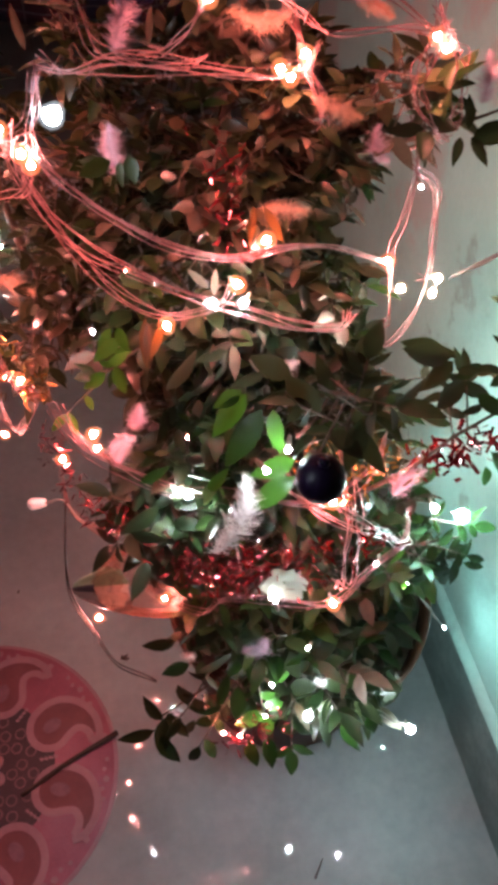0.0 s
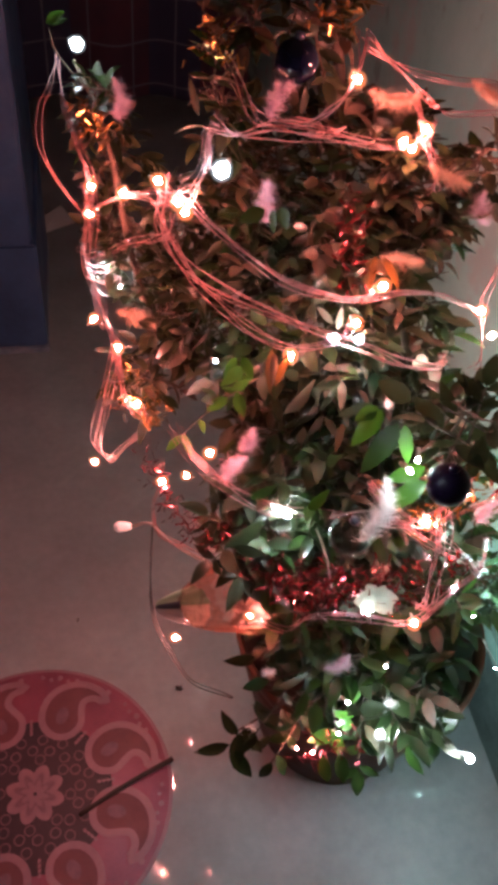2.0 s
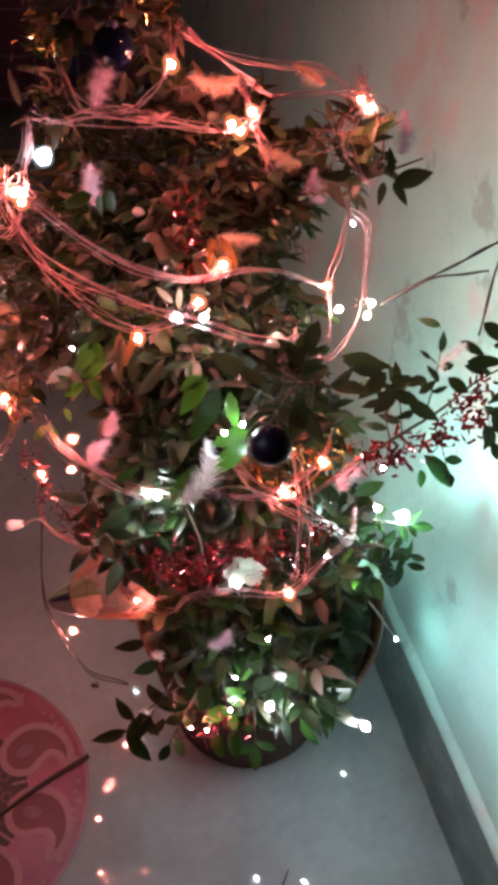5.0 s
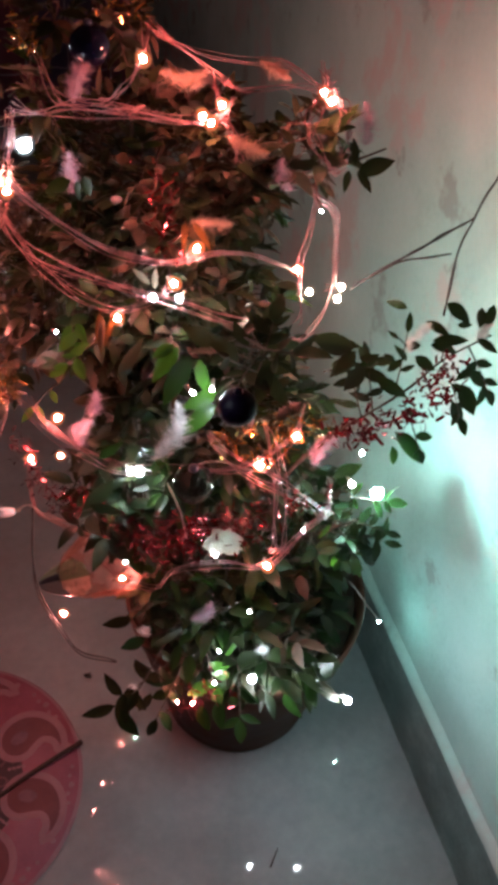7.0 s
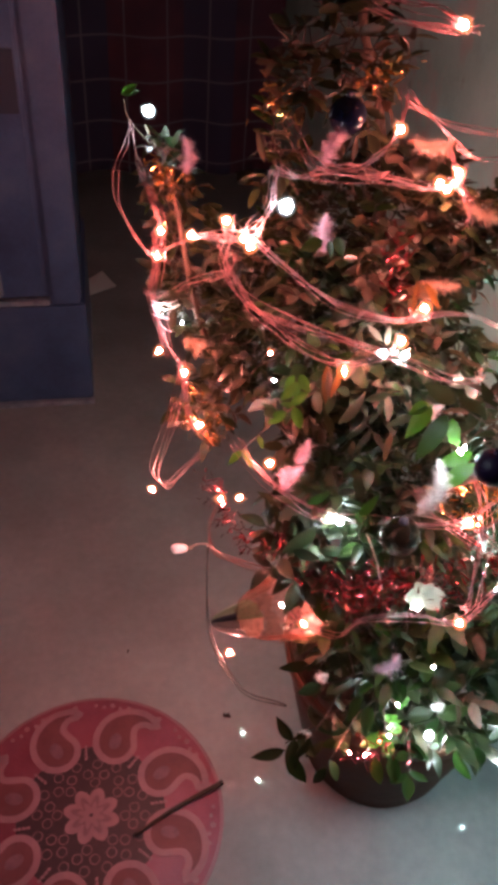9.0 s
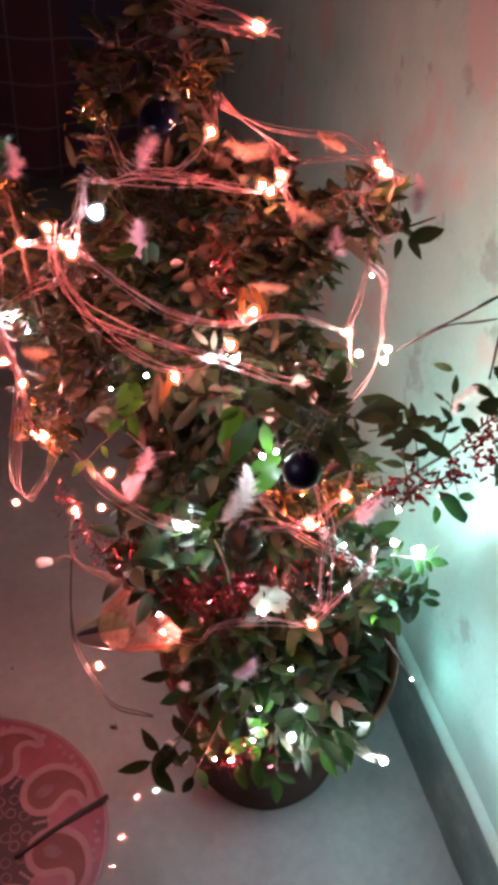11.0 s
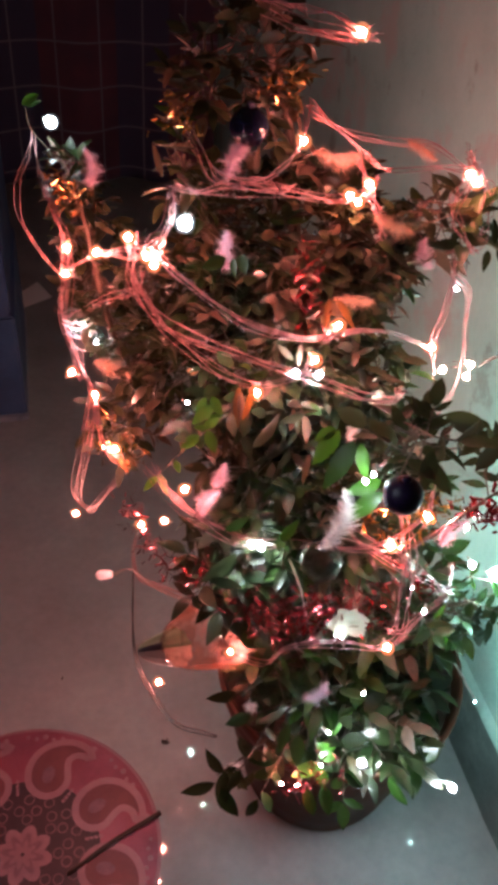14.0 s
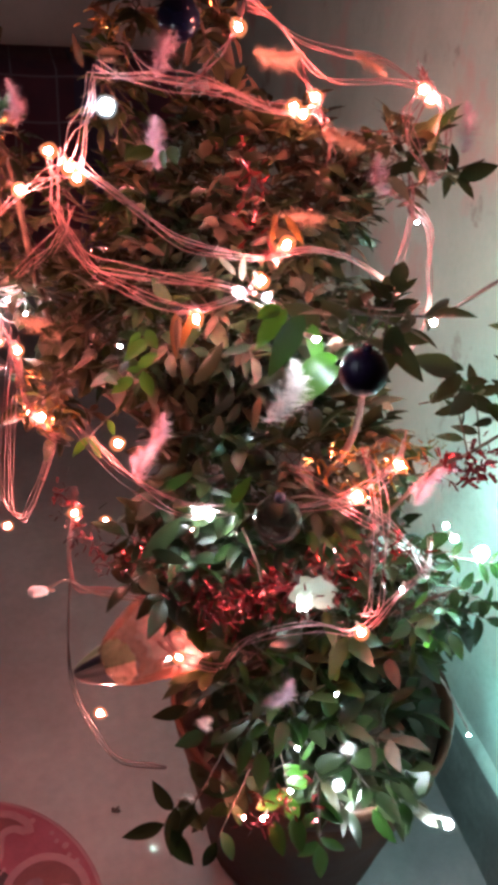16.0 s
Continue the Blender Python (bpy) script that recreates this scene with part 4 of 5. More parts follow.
LEAVES_MID = [
    ((-0.158, 0.032, 0.790), (-0.129, 0.030, 0.828), "olive"),
    ((-0.117, 0.042, 0.828), (-0.116, 0.034, 0.796), "dry"),
    ((-0.065, 0.039, 0.817), (-0.020, 0.045, 0.792), "dark"),
    ((-0.071, 0.034, 0.795), (-0.111, 0.026, 0.788), "dark"),
    ((-0.087, 0.038, 0.810), (-0.068, 0.037, 0.784), "dry"),
    ((-0.125, 0.004, 0.676), (-0.108, 0.001, 0.711), "fresh"),
    ((-0.113, -0.000, 0.659), (-0.123, 0.009, 0.694), "low"),
    ((-0.173, 0.002, 0.668), (-0.212, 0.002, 0.619), "dark"),
    ((-0.201, -0.005, 0.640), (-0.164, -0.015, 0.624), "dark"),
    ((-0.025, -0.013, 0.610), (-0.016, -0.028, 0.594), "low"),
    ((-0.105, 0.040, 0.820), (-0.138, 0.038, 0.813), "dark"),
    ((-0.035, 0.028, 0.772), (0.016, 0.041, 0.777), "dark"),
    ((-0.187, 0.009, 0.697), (-0.157, 0.008, 0.715), "low"),
]
LEAVES_CUP = [
    ((-0.069, -0.078, 0.632), (-0.089, -0.079, 0.631), "pale"),
    ((-0.069, -0.078, 0.632), (-0.084, -0.087, 0.624), "pale"),
    ((-0.069, -0.078, 0.633), (-0.078, -0.071, 0.644), "pale"),
    ((-0.069, -0.078, 0.633), (-0.061, -0.074, 0.646), "pale"),
    ((-0.068, -0.078, 0.632), (-0.049, -0.084, 0.637), "pale"),
    ((-0.068, -0.080, 0.631), (-0.056, -0.093, 0.626), "pale"),
]
build_shrub()


# ---- fairy lights ----
def bulb_mesh(name, mat, radius, length):
    bm = bmesh.new()
    prof = [(0.0, length)] + [(radius * math.sin(a), length - radius + radius * math.cos(a)) for a in (0.3, 0.6, 0.9, 1.2, 1.5708)] + [(radius * 0.92, length * 0.35), (radius * 0.6, 0.0), (0.0, 0.0)]
    lathe(bm, prof, 16)
    bmesh.ops.remove_doubles(bm, verts=bm.verts, dist=1e-5)
    me = bpy.data.meshes.new(name)
    bm.to_mesh(me)
    bm.free()
    me.materials.append(mat)
    me.polygons.foreach_set("use_smooth", [True] * len(me.polygons))
    return me


ME_WARM = bulb_mesh("bulb", M_WARM, 0.0028, 0.0056)
ME_WHITE = bulb_mesh("bulb", M_WHITE, 0.0030, 0.0060)
ME_BIG = bulb_mesh("bulb", M_WHITE_WIDE, 0.0058, 0.0116)
ME_TEAL = bulb_mesh("bulb", M_TEAL, 0.0060, 0.0120)
ME_MINT = bulb_mesh("bulb", M_MINT, 0.0030, 0.0060)
ME_EMBER = bulb_mesh("bulb", M_WARM, 0.0015, 0.0030)
ME_SMALL = bulb_mesh("bulb", M_WHITE, 0.0013, 0.0026)
ME_FRONT = bulb_mesh("bulb", M_WHITE, 0.0015, 0.0030)
ME_TINY = bulb_mesh("bulb", M_TEAL, 0.0015, 0.0030)
ME_MID = bulb_mesh("bulb", M_WHITE, 0.0042, 0.0084)
ME_CREAM = bulb_mesh("bulb", M_CREAM, 0.0030, 0.0060)
# glowing caps wider than the bulbs, imitating bloom round them
HALOS = {ME_CREAM: bulb_mesh("halo", M_HALO_CREAM, 0.0058, 0.0116), ME_MID: bulb_mesh("halo", M_HALO_WHITE, 0.0072, 0.0144), ME_WARM: bulb_mesh("halo", M_HALO_WARM, 0.0074, 0.0148), ME_WHITE: bulb_mesh("halo", M_HALO_WHITE, 0.0054, 0.0110), ME_BIG: bulb_mesh("halo", M_HALO_WHITE, 0.0088, 0.0176), ME_TEAL: bulb_mesh("halo", M_HALO_TEAL, 0.0090, 0.0180)}
ME_OFF = bulb_mesh("bulb", M_SOCKET, 0.0075, 0.024)
ME_SOCKET = bulb_mesh("socket", M_SOCKET_DULL, 0.0018, 0.009)


# unseen bulbs added behind the shrub; the first two white ones match floor reflections
ADDED_WARM = [(-0.20, 0.34, 0.84), (-0.16, 0.35, 0.66), (-0.10, 0.26, 0.44), (-0.22, 0.20, 0.52)]
HIDDEN_WHITE = [(-0.148, 0.180, 0.290), (-0.125, 0.438, 0.563), (0.20, 0.14, 0.50), (0.17, 0.22, 0.34)]


def bulb(parent, me, at, toward):
    ob = new("bulb", me)
    ob.parent = parent
    q = Vector(toward).normalized()
    m = q.to_track_quat("Z", "Y").to_matrix().to_4x4()
    ob.matrix_basis = Matrix.Translation(at) @ m
    if me in HALOS:
        sh = new("halo", HALOS[me])
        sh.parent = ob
        sh.matrix_basis = Matrix.Translation((0, 0, -0.4 * (HALOS[me].vertices[0].co.z - me.vertices[0].co.z) - 0.0004))
    so = new("socket", ME_SOCKET)
    so.parent = ob
    so.matrix_basis = Matrix.Translation((0, 0, -0.009))
    return ob


def strands(parent, points, count, radius, mat, spread, rng, tuck=False):
    for k in range(count):
        seed = rng.random() * 50
        a, b = rng.uniform(-1, 1), rng.uniform(-1, 1)
        pts = []
        ends = []
        for p, q in ((points[0], points[1]), (points[-1], points[-2])):
            if tuck:
                p = Vector(p)
                ends.append(p + 0.022 * (p - Vector(q)).normalized() + Vector((rng.uniform(-0.006, 0.006), 0.024, rng.uniform(-0.006, 0.006))))
        line = glide(ends[:1] + list(points) + ends[1:], 7)
        n = len(line)
        for i, q in enumerate(line):
            s = i / (n - 1)
            w = 0.35 + 0.65 * math.sin(math.pi * s)
            pts.append(q + spread * w * Vector((0.8 * a + 1.0 * noise.noise((s * 4.3, seed, 0)), noise.noise((s * 4.3, seed, 5)), 0.8 * b + 1.0 * noise.noise((s * 4.3, seed, 9)))))
        mesh_part("wire", tube_mesh("wire", pts, radius, 5), mat, parent)


def build_lights():
    rng = random.Random(5)
    warm = thing("warm_fairy_lights", "lit warm orange fairy lights on thin copper wires over the shrub", "string lights")
    for runs in (WARM_RUNS_A, WARM_RUNS_B, WARM_RUNS_C, WARM_RUNS_D, WARM_RUNS_E, WARM_RUNS_F):
        for run in runs:
            arm = runs in (WARM_RUNS_C, WARM_RUNS_D)
            strands(warm, run, 5 if arm else 3 if runs is WARM_RUNS_B else rng.choice((4, 4, 5)), 0.00050, M_WIRE, 0.0105 if arm else 0.0068, rng, True)
    for run in OUTER_RUNS:
        strands(warm, run, 2, 0.00050, M_WIRE, 0.0040, rng, True)
    for k, at in enumerate(WARM_LOWER + WARM_UPPER):
        bulb(warm, ME_EMBER if k in (14, 15) else ME_CREAM if k in (6, 7, 8) else ME_WARM, at, (rng.uniform(-0.8, 0.8), rng.uniform(-0.9, 0.1), rng.uniform(-0.7, 0.7)))
    white = thing("white_fairy_lights", "lit cool white fairy lights on clear wires among the leaves", "string lights")
    for runs in (WHITE_RUNS_A,):
        for run in runs:
            strands(white, run, 2, 0.0009, M_WIRE_CLEAR, 0.003, rng)
    for k, at in enumerate(WHITE_BULBS):
        bulb(white, ME_BIG if k in (0, 1) else ME_MID if k in (8, 14, 15) else ME_FRONT if k in (16, 17) else ME_SMALL if k in (7, 9, 10, 11, 12, 13, 18, 20) else ME_WHITE, at, (rng.uniform(-0.6, 0.6), -0.7, rng.uniform(-0.2, 0.7)))
    # extra warm bulbs out of view, brightening what lies behind
    for at in ADDED_WARM:
        bulb(warm, ME_WARM, at, (rng.uniform(-0.8, 0.8), rng.uniform(0, 1), rng.uniform(-0.5, 0.5)))
    # out-of-view bulbs; the last two are added to light the wall
    for at in HIDDEN_WHITE:
        bulb(white, ME_MINT, at, (rng.uniform(0, 1), rng.uniform(0, 1), rng.uniform(-0.5, 0.5)))
    bulb(white, ME_SMALL, (-0.080, -0.096, 0.630), (-0.1, 0.6, 0.6))
    # helper bulb, added only to brighten the wire loop by the wall
    bulb(white, ME_SMALL, (0.083, 0.138, 0.897), (0.2, -0.7, -0.5))
    for at in LOW_TEAL:
        bulb(white, ME_TINY, at, (-0.3, -0.5, 0.3))
    for at in TEAL_BULB:
        bulb(white, ME_TEAL, at, (0.4, -0.5, 0.3))
    for at in UNLIT_BULB:
        bulb(white, ME_OFF, at, (-0.9, -0.1, 0.15))
    for k in range(9):
        c = Vector((-0.312, 0.312, 0.762)) + Vector((rng.uniform(-0.006, 0.010), rng.uniform(-0.006, 0.006), rng.uniform(-0.014, 0.014)))
        r, tilt = rng.uniform(0.011, 0.020), rng.uniform(-0.7, 0.7)
        ring = [c + r * Vector((math.cos(a), math.sin(a) * math.cos(tilt), math.sin(a) * math.sin(tilt) + 0.2 * math.cos(2 * a))) for a in np.linspace(rng.random() * 3, rng.random() * 3 + 5.2, 22)]
        mesh_part("wire", tube_mesh("wire", ring, 0.0008, 5), M_SOCKET, white, "clear wire wound into a coil")
    cable = thing("dark_cable", "thin dark twisted cable hanging beside the shrub", "cable")
    for run in DARK_RUNS_A:
        strands(cable, run, 3, 0.0009, M_WIRE_DARK, 0.006, rng)
    lead = thing("lead_cable", "thin dark twin cable running from the shrub to the wall", "cable")
    for run in WALL_CABLE:
        strands(lead, run, 2, 0.0011, M_WIRE_DARK, 0.003, rng)


build_lights()


# ---- decorations ----
def fluff(name, label, at, mat, size, axis, rng, slim=1.0, stray=0.85):
    """A downy feather: very fine barbs on both sides of a bent quill."""
    v, f = [], []
    axis = Vector(axis).normalized()
    side = axis.cross(Vector((-0.2, -0.7, 0.65))).normalized()
    bow = side * size * rng.uniform(-0.18, 0.18)
    for k in range(760):
        s = rng.random()
        q = Vector(at) + axis * (s - 0.5) * size + bow * math.sin(math.pi * s)
        loose = Vector((rng.gauss(0, 1), rng.gauss(0, 1), rng.gauss(0, 1))) * stray
        d = (side * (1 if k % 2 else -1) + axis * rng.uniform(0.2, 1.1) + loose).normalized()
        r = size * 0.30 * slim * (0.3 + math.sin(math.pi * min(1, 0.12 + 0.88 * s))) * rng.choice((0.5, 0.8, 1.0, 1.35)) * rng.uniform(0.7, 1.0)
        u = d.orthogonal().normalized() * size * 0.0026
        m = q + d * r * 0.6
        e = q + d * r + axis * r * 0.25 + Vector((0, 0, -0.12 * r))
        n = len(v)
        v += [q - u, q + u, m + u, m - u, e]
        f += [(n, n + 1, n + 2, n + 3), (n + 3, n + 2, n + 4)]
    me = bpy.data.meshes.new(name)
    me.from_pydata(v, [], f)
    return tagged(mesh_part(name, me, mat), label, "feather", "feather tufts")


def tinsel(label, points, mat, rng, per_m=1150, reach=0.0105, width=0.0008):
    v, f = [], []
    line = glide(points, 12)
    for a, b in zip(line, line[1:]):
        for _ in range(max(2, int((b - a).length * per_m))):
            q = a.lerp(b, rng.random())
            d = Vector((rng.gauss(0, 1), rng.gauss(0, 1), rng.gauss(0, 1))).normalized()
            r = reach * rng.uniform(0.5, 1.2)
            u = d.orthogonal().normalized()
            u = (u * math.cos(6.28 * rng.random()) + d.cross(u) * math.sin(6.28 * rng.random())).normalized() * width
            n = len(v)
            q = q + Vector((rng.gauss(0, 1), rng.gauss(0, 1), rng.gauss(0, 1))) * 0.0100
            v += [q - u, q + u, q + d * r + u, q + d * r - u]
            f.append((n, n + 1, n + 2, n + 3))
    me = bpy.data.meshes.new("tinsel_garland")
    me.from_pydata(v, [], f)
    return tagged(mesh_part("tinsel_garland", me, mat, None, "", False), label, "tinsel", "tinsel garlands", "stuff")


def bauble(label, at, radius, mat, cap):
    ob = thing("bauble", label, "bauble", at, "baubles")
    bm = bmesh.new()
    bmesh.ops.create_uvsphere(bm, u_segments=32, v_segments=20, radius=radius)
    part("ball", bm, mat, ob)
    bm = bmesh.new()
    lathe(bm, [(0.0, radius * 1.22), (radius * 0.2, radius * 1.2), (radius * 0.24, radius * 0.95), (0.0, radius * 0.93)], 14)
    part("cap", bm, cap, ob, "small dark metal cap")


def build_decorations():
    rng = random.Random(21)
    for at in PINK_TUFTS:
        fluff("feather_tuft", "soft pale pink feather tuft caught among the leaves", at, M_FLUFF_PINK, rng.uniform(0.040, 0.052), (rng.uniform(-0.5, 0.5), -0.2, 1), rng, 0.75, 1.2)
    for at in PEACH_TUFTS:
        fluff("feather_tuft", "peach feather tuft lit by a warm bulb", at, M_FLUFF_PEACH, rng.uniform(0.034, 0.044), (1, -0.2, rng.uniform(-0.6, 0.3)), rng, 0.9, 1.5)
    for at in WHITE_TUFTS:
        fluff("feather_tuft", "small white feather tuft among green leaves", at, M_FLUFF_WHITE, rng.uniform(0.030, 0.040), (rng.uniform(-0.6, 0.6), -0.3, 0.8), rng, 0.7)
    fluff("feather", "long white feather hanging from the front branch", (-0.147, -0.166, 0.890), M_FLUFF_WHITE, 0.050, (0.200, 0.301, 0.165), rng, 0.60, 0.60)
    for pts in RED_TINSEL:
        tinsel("red metallic tinsel wound round the shrub", pts, M_RED, rng)
    tinsel("red metallic tinsel on the branch near the wall", BERRY_RUN, M_RED, rng, 1500, 0.012, 0.0020)
    for pts in GOLD_TINSEL:
        tinsel("gold metallic tinsel wound round the shrub", pts, M_GOLD, rng)
    bauble("glossy midnight blue bauble high in the shrub", (-0.152, 0.164, 1.062), 0.018, M_BLUE_BALL, M_PLATE)
    bauble("dark purple bauble on the front branch", (-0.086, -0.150, 0.890), 0.016, M_PURPLE_BALL, M_PURPLE_BALL)
    bauble("clear glass bauble in the middle of the shrub", (-0.094, -0.041, 0.689), 0.022, M_GLASS, M_PLATE)


build_decorations()


def build_ornament():
    orn = thing("wrapped_ornament", "cone-shaped cellophane ornament with green foil and a fan of peach film", "ornament", (-0.235, 0.06, 0.42))
    inv = Matrix.Translation(orn.location).inverted()
    tip, mid, end = Vector((-0.272, 0.088, 0.390)), Vector((-0.226, 0.054, 0.438)), Vector((-0.178, 0.015, 0.515))
    for name, a, b, r0, r1, span, mat, label in (
        ("tip", tip, mid, 0.003, 0.027, (0.16, 0.60), M_FOIL, "green foil side of the point"),
        ("stripe", tip, mid, 0.003, 0.0272, (0.10, 0.16), M_PLATE, "narrow dark stripe"),
        ("tip_lining", tip, mid, 0.003, 0.027, (0.60, 1.10), M_FILM_WHITE, "whitish film side of the point"),
        ("fan", mid, end, 0.027, 0.046, (0.0, 1.0), M_FILM, "peach cellophane fan with fine creases"),
    ):
        d = (b - a).normalized()
        u = d.cross(Vector((0, 0, 1))).normalized()
        w = u.cross(d)
        bm = bmesh.new()
        rings = []
        steps = 40 if name != "fan" else 120
        for i in range(9):
            s = i / 8
            r = r0 + (r1 - r0) * (s ** 0.55 if name != "fan" else s ** 0.75)
            ring = []
            for k in range(steps + 1):
                t = math.tau * (span[0] + (span[1] - span[0]) * k / steps)
                rr = r * (1 + (0.05 * math.sin(9 * t) * s if name != "fan" else 0.07 * math.sin(13 * t + 1.5 * s) + 0.06 * s * math.sin(29 * t)))
                ring.append(bm.verts.new(a.lerp(b, s) + rr * (0.85 * math.cos(t) * u + math.sin(t) * w)))
            rings.append(ring)
        for p, q in zip(rings, rings[1:]):
            for k in range(steps):
                bm.faces.new((p[k], p[k + 1], q[k + 1], q[k]))
        ob = part(name, bm, mat, orn, label)
        ob.matrix_parent_inverse = inv


build_ornament()


# ---- round mat ----
MAT = (-0.466, 0.018)
MAT_R = 0.212


def build_mat():
    mat = thing("round_floor_mat", "round pink floor mat with paisleys and a dark flower centre", "mat", (*MAT, 0.0))
    bm = bmesh.new()
    lathe(bm, [(0.0, 0.001), (MAT_R - 0.004, 0.001), (MAT_R, 0.003), (MAT_R - 0.002, 0.006), (0.0, 0.006)], 96)
    part("base", bm, M_MAT_PINK, mat)
    bm = bmesh.new()
    lathe(bm, [(MAT_R - 0.005, 0.0065), (MAT_R - 0.0015, 0.0068), (MAT_R + 0.001, 0.004)], 96)
    part("border", bm, M_MAT_PALE, mat, "pale stitched border")
    bm = bmesh.new()
    lathe(bm, [(0.0, 0.0066), (0.114, 0.0066), (0.118, 0.0062)], 72)
    part("centre", bm, M_MAT_DARK, mat, "dark central disc")

    def ring_band(points, width, z):
        """A flat band along a line in the mat's plane."""
        bm = bmesh.new()
        rows = []
        n = len(points)
        for i, q in enumerate(points):
            d = (points[min(i + 1, n - 1)] - points[max(i - 1, 0)]).normalized()
            s = Vector((-d.y, d.x, 0)) * width / 2
            rows.append((bm.verts.new((q.x + s.x, q.y + s.y, z)), bm.verts.new((q.x - s.x, q.y - s.y, z))))
        for a, b in zip(rows, rows[1:]):
            bm.faces.new((a[0], a[1], b[1], b[0]))
        return bm

    def blob(points, z):
        bm = bmesh.new()
        bm.faces.new([bm.verts.new((q.x, q.y, z)) for q in points])
        return bm

    PAISLEYS = 8
    # paisley outline: a drop whose tail curls sideways, root at the centre side
    outline = [(0.166, -0.060, 0), (0.182, -0.050, 0), (0.191, -0.027, 0), (0.187, -0.002, 0), (0.168, 0.021, 0), (0.138, 0.030, 0), (0.108, 0.022, 0), (0.094, 0.000, 0), (0.101, -0.021, 0), (0.122, -0.031, 0), (0.145, -0.026, 0), (0.160, -0.025, 0), (0.170, -0.037, 0), (0.167, -0.054, 0)]
    outline = [(x, 1.12 * y, z) for x, y, z in outline]
    drop = glide(outline, 4)
    fill = glide(outline[1:13], 3)
    core = [Vector((0.130 + 0.015 * math.cos(a), -0.001 + 0.010 * math.sin(a), 0)) for a in np.linspace(0, 6.0, 14)]
    pieces = [("paisley", ring_band(drop, 0.0112, 0.0078), M_MAT_PALE), ("paisley_fill", blob(fill, 0.0071), M_MAT_RED), ("paisley_core", blob(core, 0.0077), M_MAT_MAUVE)]
    bm = bmesh.new()
    for k in range(4):
        box(bm, (0.088 + 0.0065 * k, 0.0360 + 0.0024 * k, 0.0066), (0.0935 + 0.0065 * k, 0.0400 + 0.0024 * k, 0.0078))
    pieces.append(("dash", bm, M_MAT_PALE))
    bm = bmesh.new()
    for k in range(9):
        a = -0.33 + 0.075 * k
        rr = 0.196 - 0.004 * (k % 2)
        bmesh.ops.create_circle(bm, cap_ends=True, segments=8, radius=0.0035 if k % 3 else 0.005, matrix=Matrix.Translation((rr * math.cos(a), rr * math.sin(a), 0.0074)))
    pieces.append(("dots", bm, M_MAT_PALE))
    for r0, turn in ((0.086, -11), (0.086, 11), (0.069, 0), (0.069, 22.5), (0.054, 11)):
        a = math.radians(turn)
        ring = [Vector((r0 * math.cos(a) + 0.0075 * math.cos(t), r0 * math.sin(a) + 0.0075 * math.sin(t), 0)) for t in np.linspace(0, math.tau, 17)]
        pieces.append(("ring", ring_band(ring, 0.0019, 0.0077), M_MAT_MAUVE))
    for name, r0, w, z, m in (("petal", 0.046, 0.013, 0.0074, M_MAT_PALE), ("petal_heart", 0.034, 0.006, 0.0079, M_MAT_MAUVE), ("petal_tip", 0.022, 0.0045, 0.0084, M_MAT_PALE)):
        pieces.append((name, blob([Vector((r0 * (0.56 + 0.44 * math.cos(t)), w * math.sin(t), 0)) for t in np.linspace(0, 6.0, 14)], z), m))
    for name, bm, m in pieces:
        me = bpy.data.meshes.new(name)
        bm.to_mesh(me)
        bm.free()
        me.materials.append(m)
        for k in range(PAISLEYS):
            ob = new(name, me)
            ob.parent = mat
            ob.matrix_basis = pose(0, 0, 0, 0, 0, 360 / PAISLEYS * k + 26)
    for pts in (((-0.250, 0.042, 0.012), (-0.33, 0.010, 0.011), (-0.400, -0.024, 0.010)), ((-0.45, -0.12, 0.012), (-0.50, -0.17, 0.011), (-0.53, -0.21, 0.010))):
        tagged(mesh_part("incense_stick", tube_mesh("incense_stick", glide(pts, 6), 0.0042, 7, 0.0030), M_STICK), "thin charred brown incense stick lying on the mat", "incense stick", "incense sticks")


build_mat()


# ---- cabinet and the room's end ----
def build_cabinet():
    cab = thing("steel_cabinet", "blue enamelled steel cabinet with worn edges standing on the floor", "cabinet", (-0.9, 1.3, 0))
    inv = Matrix.Translation(cab.location).inverted()

    def piece(name, lo, hi, mat, bevel=0.004, parent=cab, label=""):
        bm = bmesh.new()
        box(bm, lo, hi, bevel)
        ob = part(name, bm, mat, parent, label, False)
        if parent is cab:
            ob.matrix_parent_inverse = inv
        return ob

    piece("body", (-1.35, 1.100, 0.30), (-0.448, 1.55, 1.75), M_STEEL, 0.006)
    piece("plinth", (-1.36, 1.095, 0.012), (-0.440, 1.56, 0.298), M_STEEL, 0.006, label="blue steel base drawer section")
    piece("base_trim", (-1.36, 1.088, 0.0), (-0.438, 1.56, 0.014), M_STEEL_EDGE, 0.002, label="worn pale bottom edge")
    piece("door", (-1.30, 1.084, 0.325), (-0.526, 1.0995, 1.72), M_STEEL, 0.005)
    piece("ledge", (-1.30, 1.076, 0.305), (-0.520, 1.0995, 0.318), M_STEEL_EDGE, 0.002, label="worn pale ledge under the door")
    piece("handle", (-0.640, 1.066, 0.335), (-0.620, 1.0835, 0.400), M_STEEL_EDGE, 0.004, label="pale metal latch")
    piece("stile", (-0.517, 1.088, 0.302), (-0.450, 1.0995, 1.74), M_STEEL, 0.004)
    piece("name_plate", (-0.600, 1.080, 0.74), (-0.535, 1.0838, 0.86), M_PLATE, 0.001, label="small dark plate")


build_cabinet()


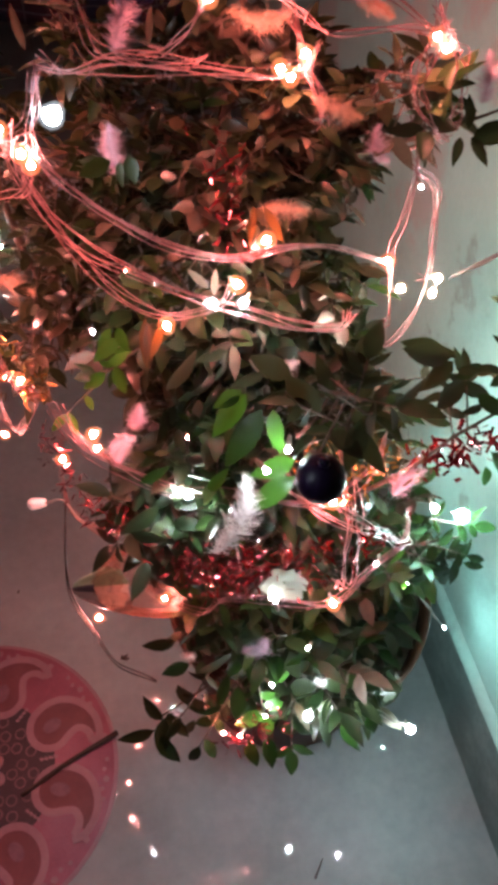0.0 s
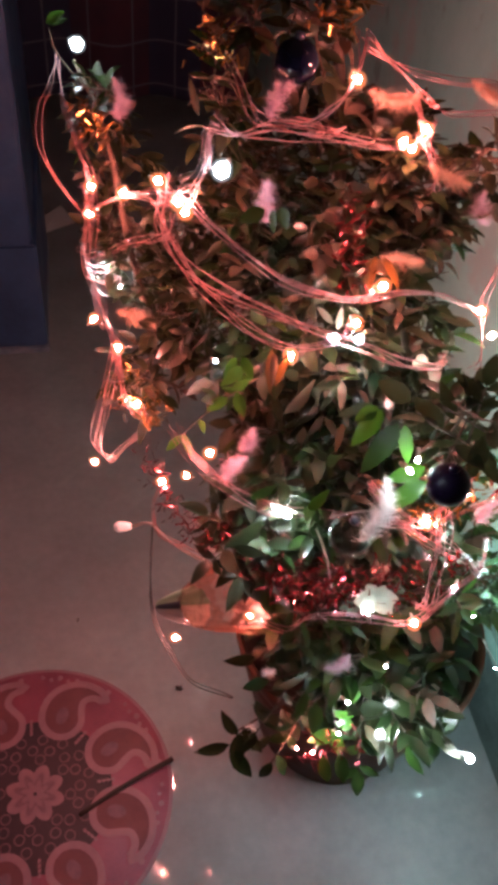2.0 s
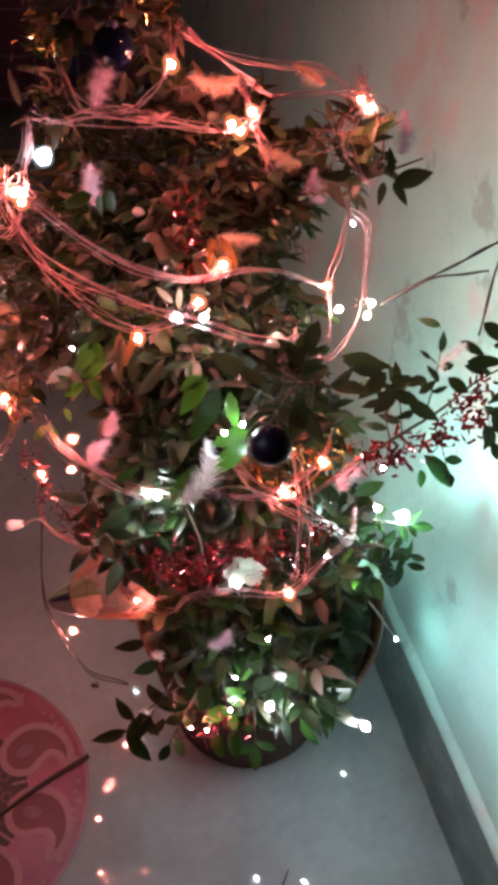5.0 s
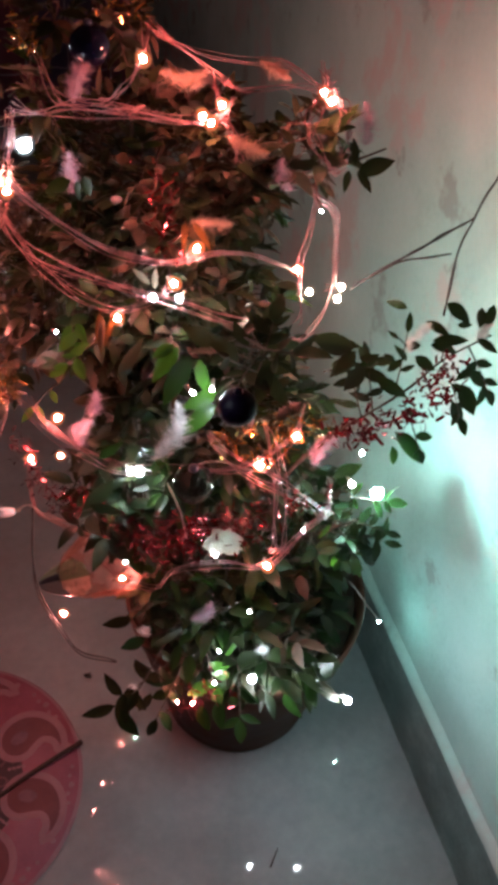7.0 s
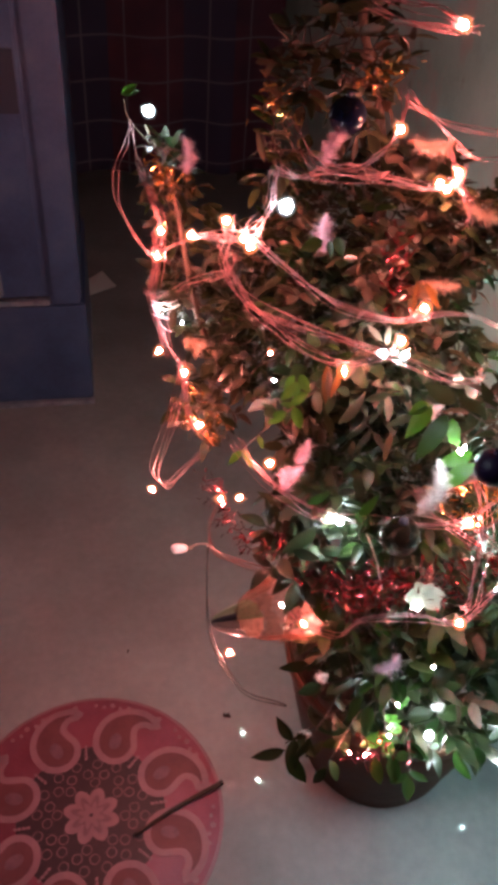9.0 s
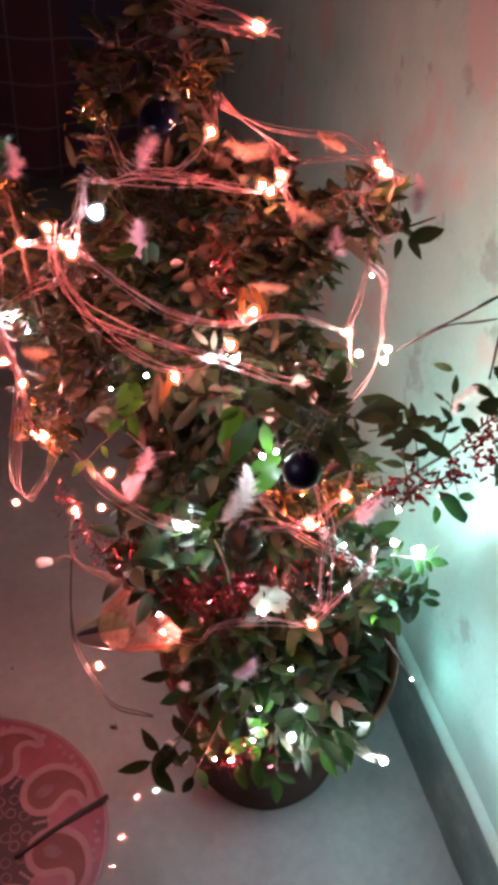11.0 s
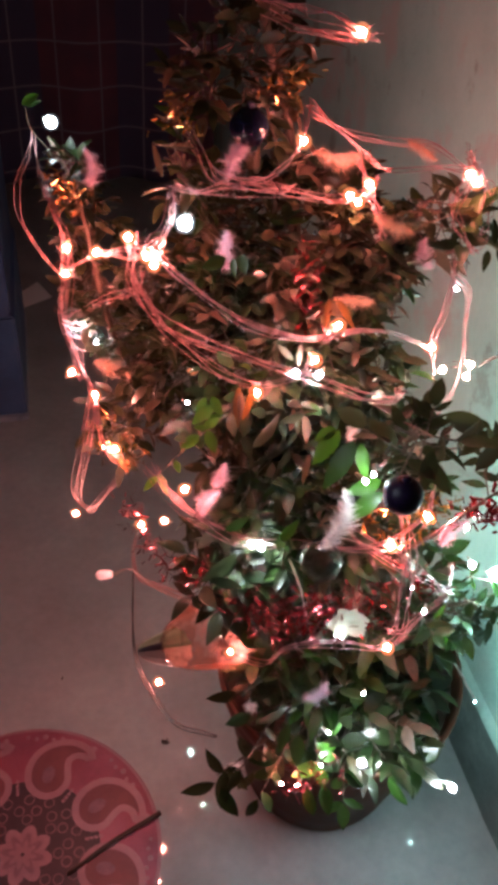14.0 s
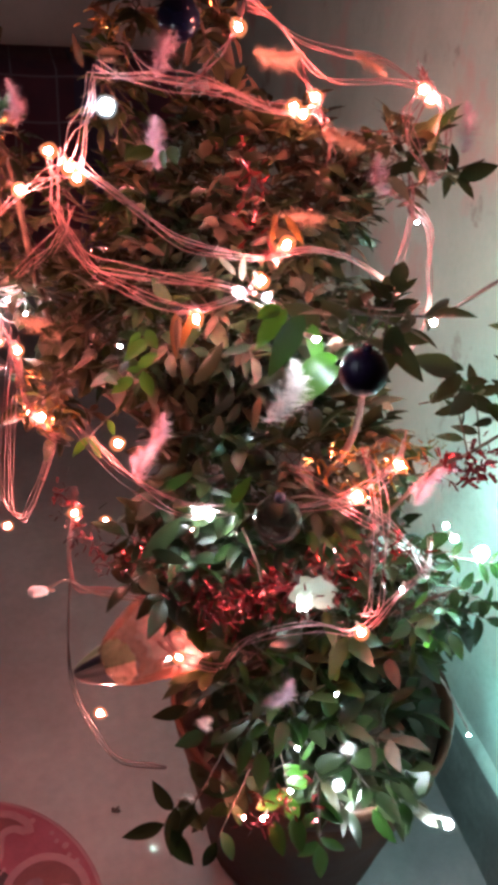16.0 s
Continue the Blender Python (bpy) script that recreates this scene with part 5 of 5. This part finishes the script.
def build_far_end():
    bm = bmesh.new()
    nx, nz = 90, 14
    grid = []
    for i in range(nx + 1):
        x = -1.6 + 1.85 * i / nx
        col = []
        for k in range(nz + 1):
            z = 0.10 + 0.62 * k / nz
            y = 2.30 - 0.03 * math.sin(x * 21 + 0.6 * math.sin(x * 7)) * (1 - 0.6 * k / nz) + 0.02 * noise.noise((x * 5, z * 6, 0))
            col.append(bm.verts.new((x, y, z)))
        grid.append(col)
    for a, b in zip(grid, grid[1:]):
        for k in range(nz):
            bm.faces.new((a[k], b[k], b[k + 1], a[k + 1]))
    for a, b in zip(grid, grid[1:]):
        p, q = a[-1], b[-1]
        bm.faces.new((p, q, bm.verts.new((q.co.x, 2.74, 0.735)), bm.verts.new((p.co.x, 2.74, 0.735))))
    ob = part("bedspread", bm, M_CLOTH)
    solid = ob.modifiers.new("thickness", "SOLIDIFY")
    solid.thickness = 0.006
    tagged(ob, "dark maroon plaid bedspread hanging over the bed's side", "bedspread")
    bed = thing("bed", "low bed in the dark covered by the plaid bedspread", "bed", (-0.7, 2.5, 0))
    bm = bmesh.new()
    box(bm, (-1.55, 2.36, 0.30), (0.22, 2.74, 0.70), 0.02)
    ob = part("mattress", bm, M_PALE_PLASTER, bed)
    ob.matrix_parent_inverse = Matrix.Translation(bed.location).inverted()
    for x in (-1.5, 0.14):
        bm = bmesh.new()
        box(bm, (x, 2.42, 0.0), (x + 0.06, 2.48, 0.30), 0.004)
        ob = part("leg", bm, M_BARK, bed)
        ob.matrix_parent_inverse = Matrix.Translation(bed.location).inverted()
    bm = bmesh.new()
    bmesh.ops.create_uvsphere(bm, u_segments=28, v_segments=16, radius=1.0)
    for v in bm.verts:
        s = 1 + 0.18 * noise.noise(v.co * 2.1)
        v.co = Vector((v.co.x * 0.10 * s, v.co.y * 0.06 * s, max(v.co.z, -0.8) * 0.08 * s))
    ob = part("cushion", bm, M_LUMP)
    ob.location = (-0.40, 2.42, 0.80)
    tagged(ob, "mustard plush cushion lying on the bed's edge", "cushion")
    bm = bmesh.new()
    v = [bm.verts.new(p) for p in ((-0.45, 1.62, 0.002), (-0.36, 1.66, 0.012), (-0.40, 1.74, 0.020), (-0.46, 1.70, 0.004))]
    bm.faces.new(v)
    ob = part("paper_scrap", bm, M_PAPER, None, "", False)
    ob.modifiers.new("thickness", "SOLIDIFY").thickness = 0.001
    tagged(ob, "crumpled pale paper scrap on the floor by the cabinet", "paper")


build_far_end()


def build_debris():
    rng = random.Random(3)
    for x, y, turn, size in [(-0.224, 0.169, 0.6, 0.012), (-0.392, 0.325, 1.2, 0.006), (-0.225, 0.165, -0.4, 0.012), (0.011, -0.206, 0.9, 0.030), (-0.224, 0.168, -0.5, 0.014)]:
        pts = [Vector((x + size * (k / 4 - 0.5) * math.cos(turn), y + size * (k / 4 - 0.5) * math.sin(turn), 0.0022 + 0.002 * rng.random())) for k in range(5)]
        tagged(mesh_part("fallen_twig", tube_mesh("fallen_twig", pts, 0.0018, 6, 0.0009), M_STICK), "tiny dark fallen twig lying on the floor", "twig", "fallen twigs")


build_debris()
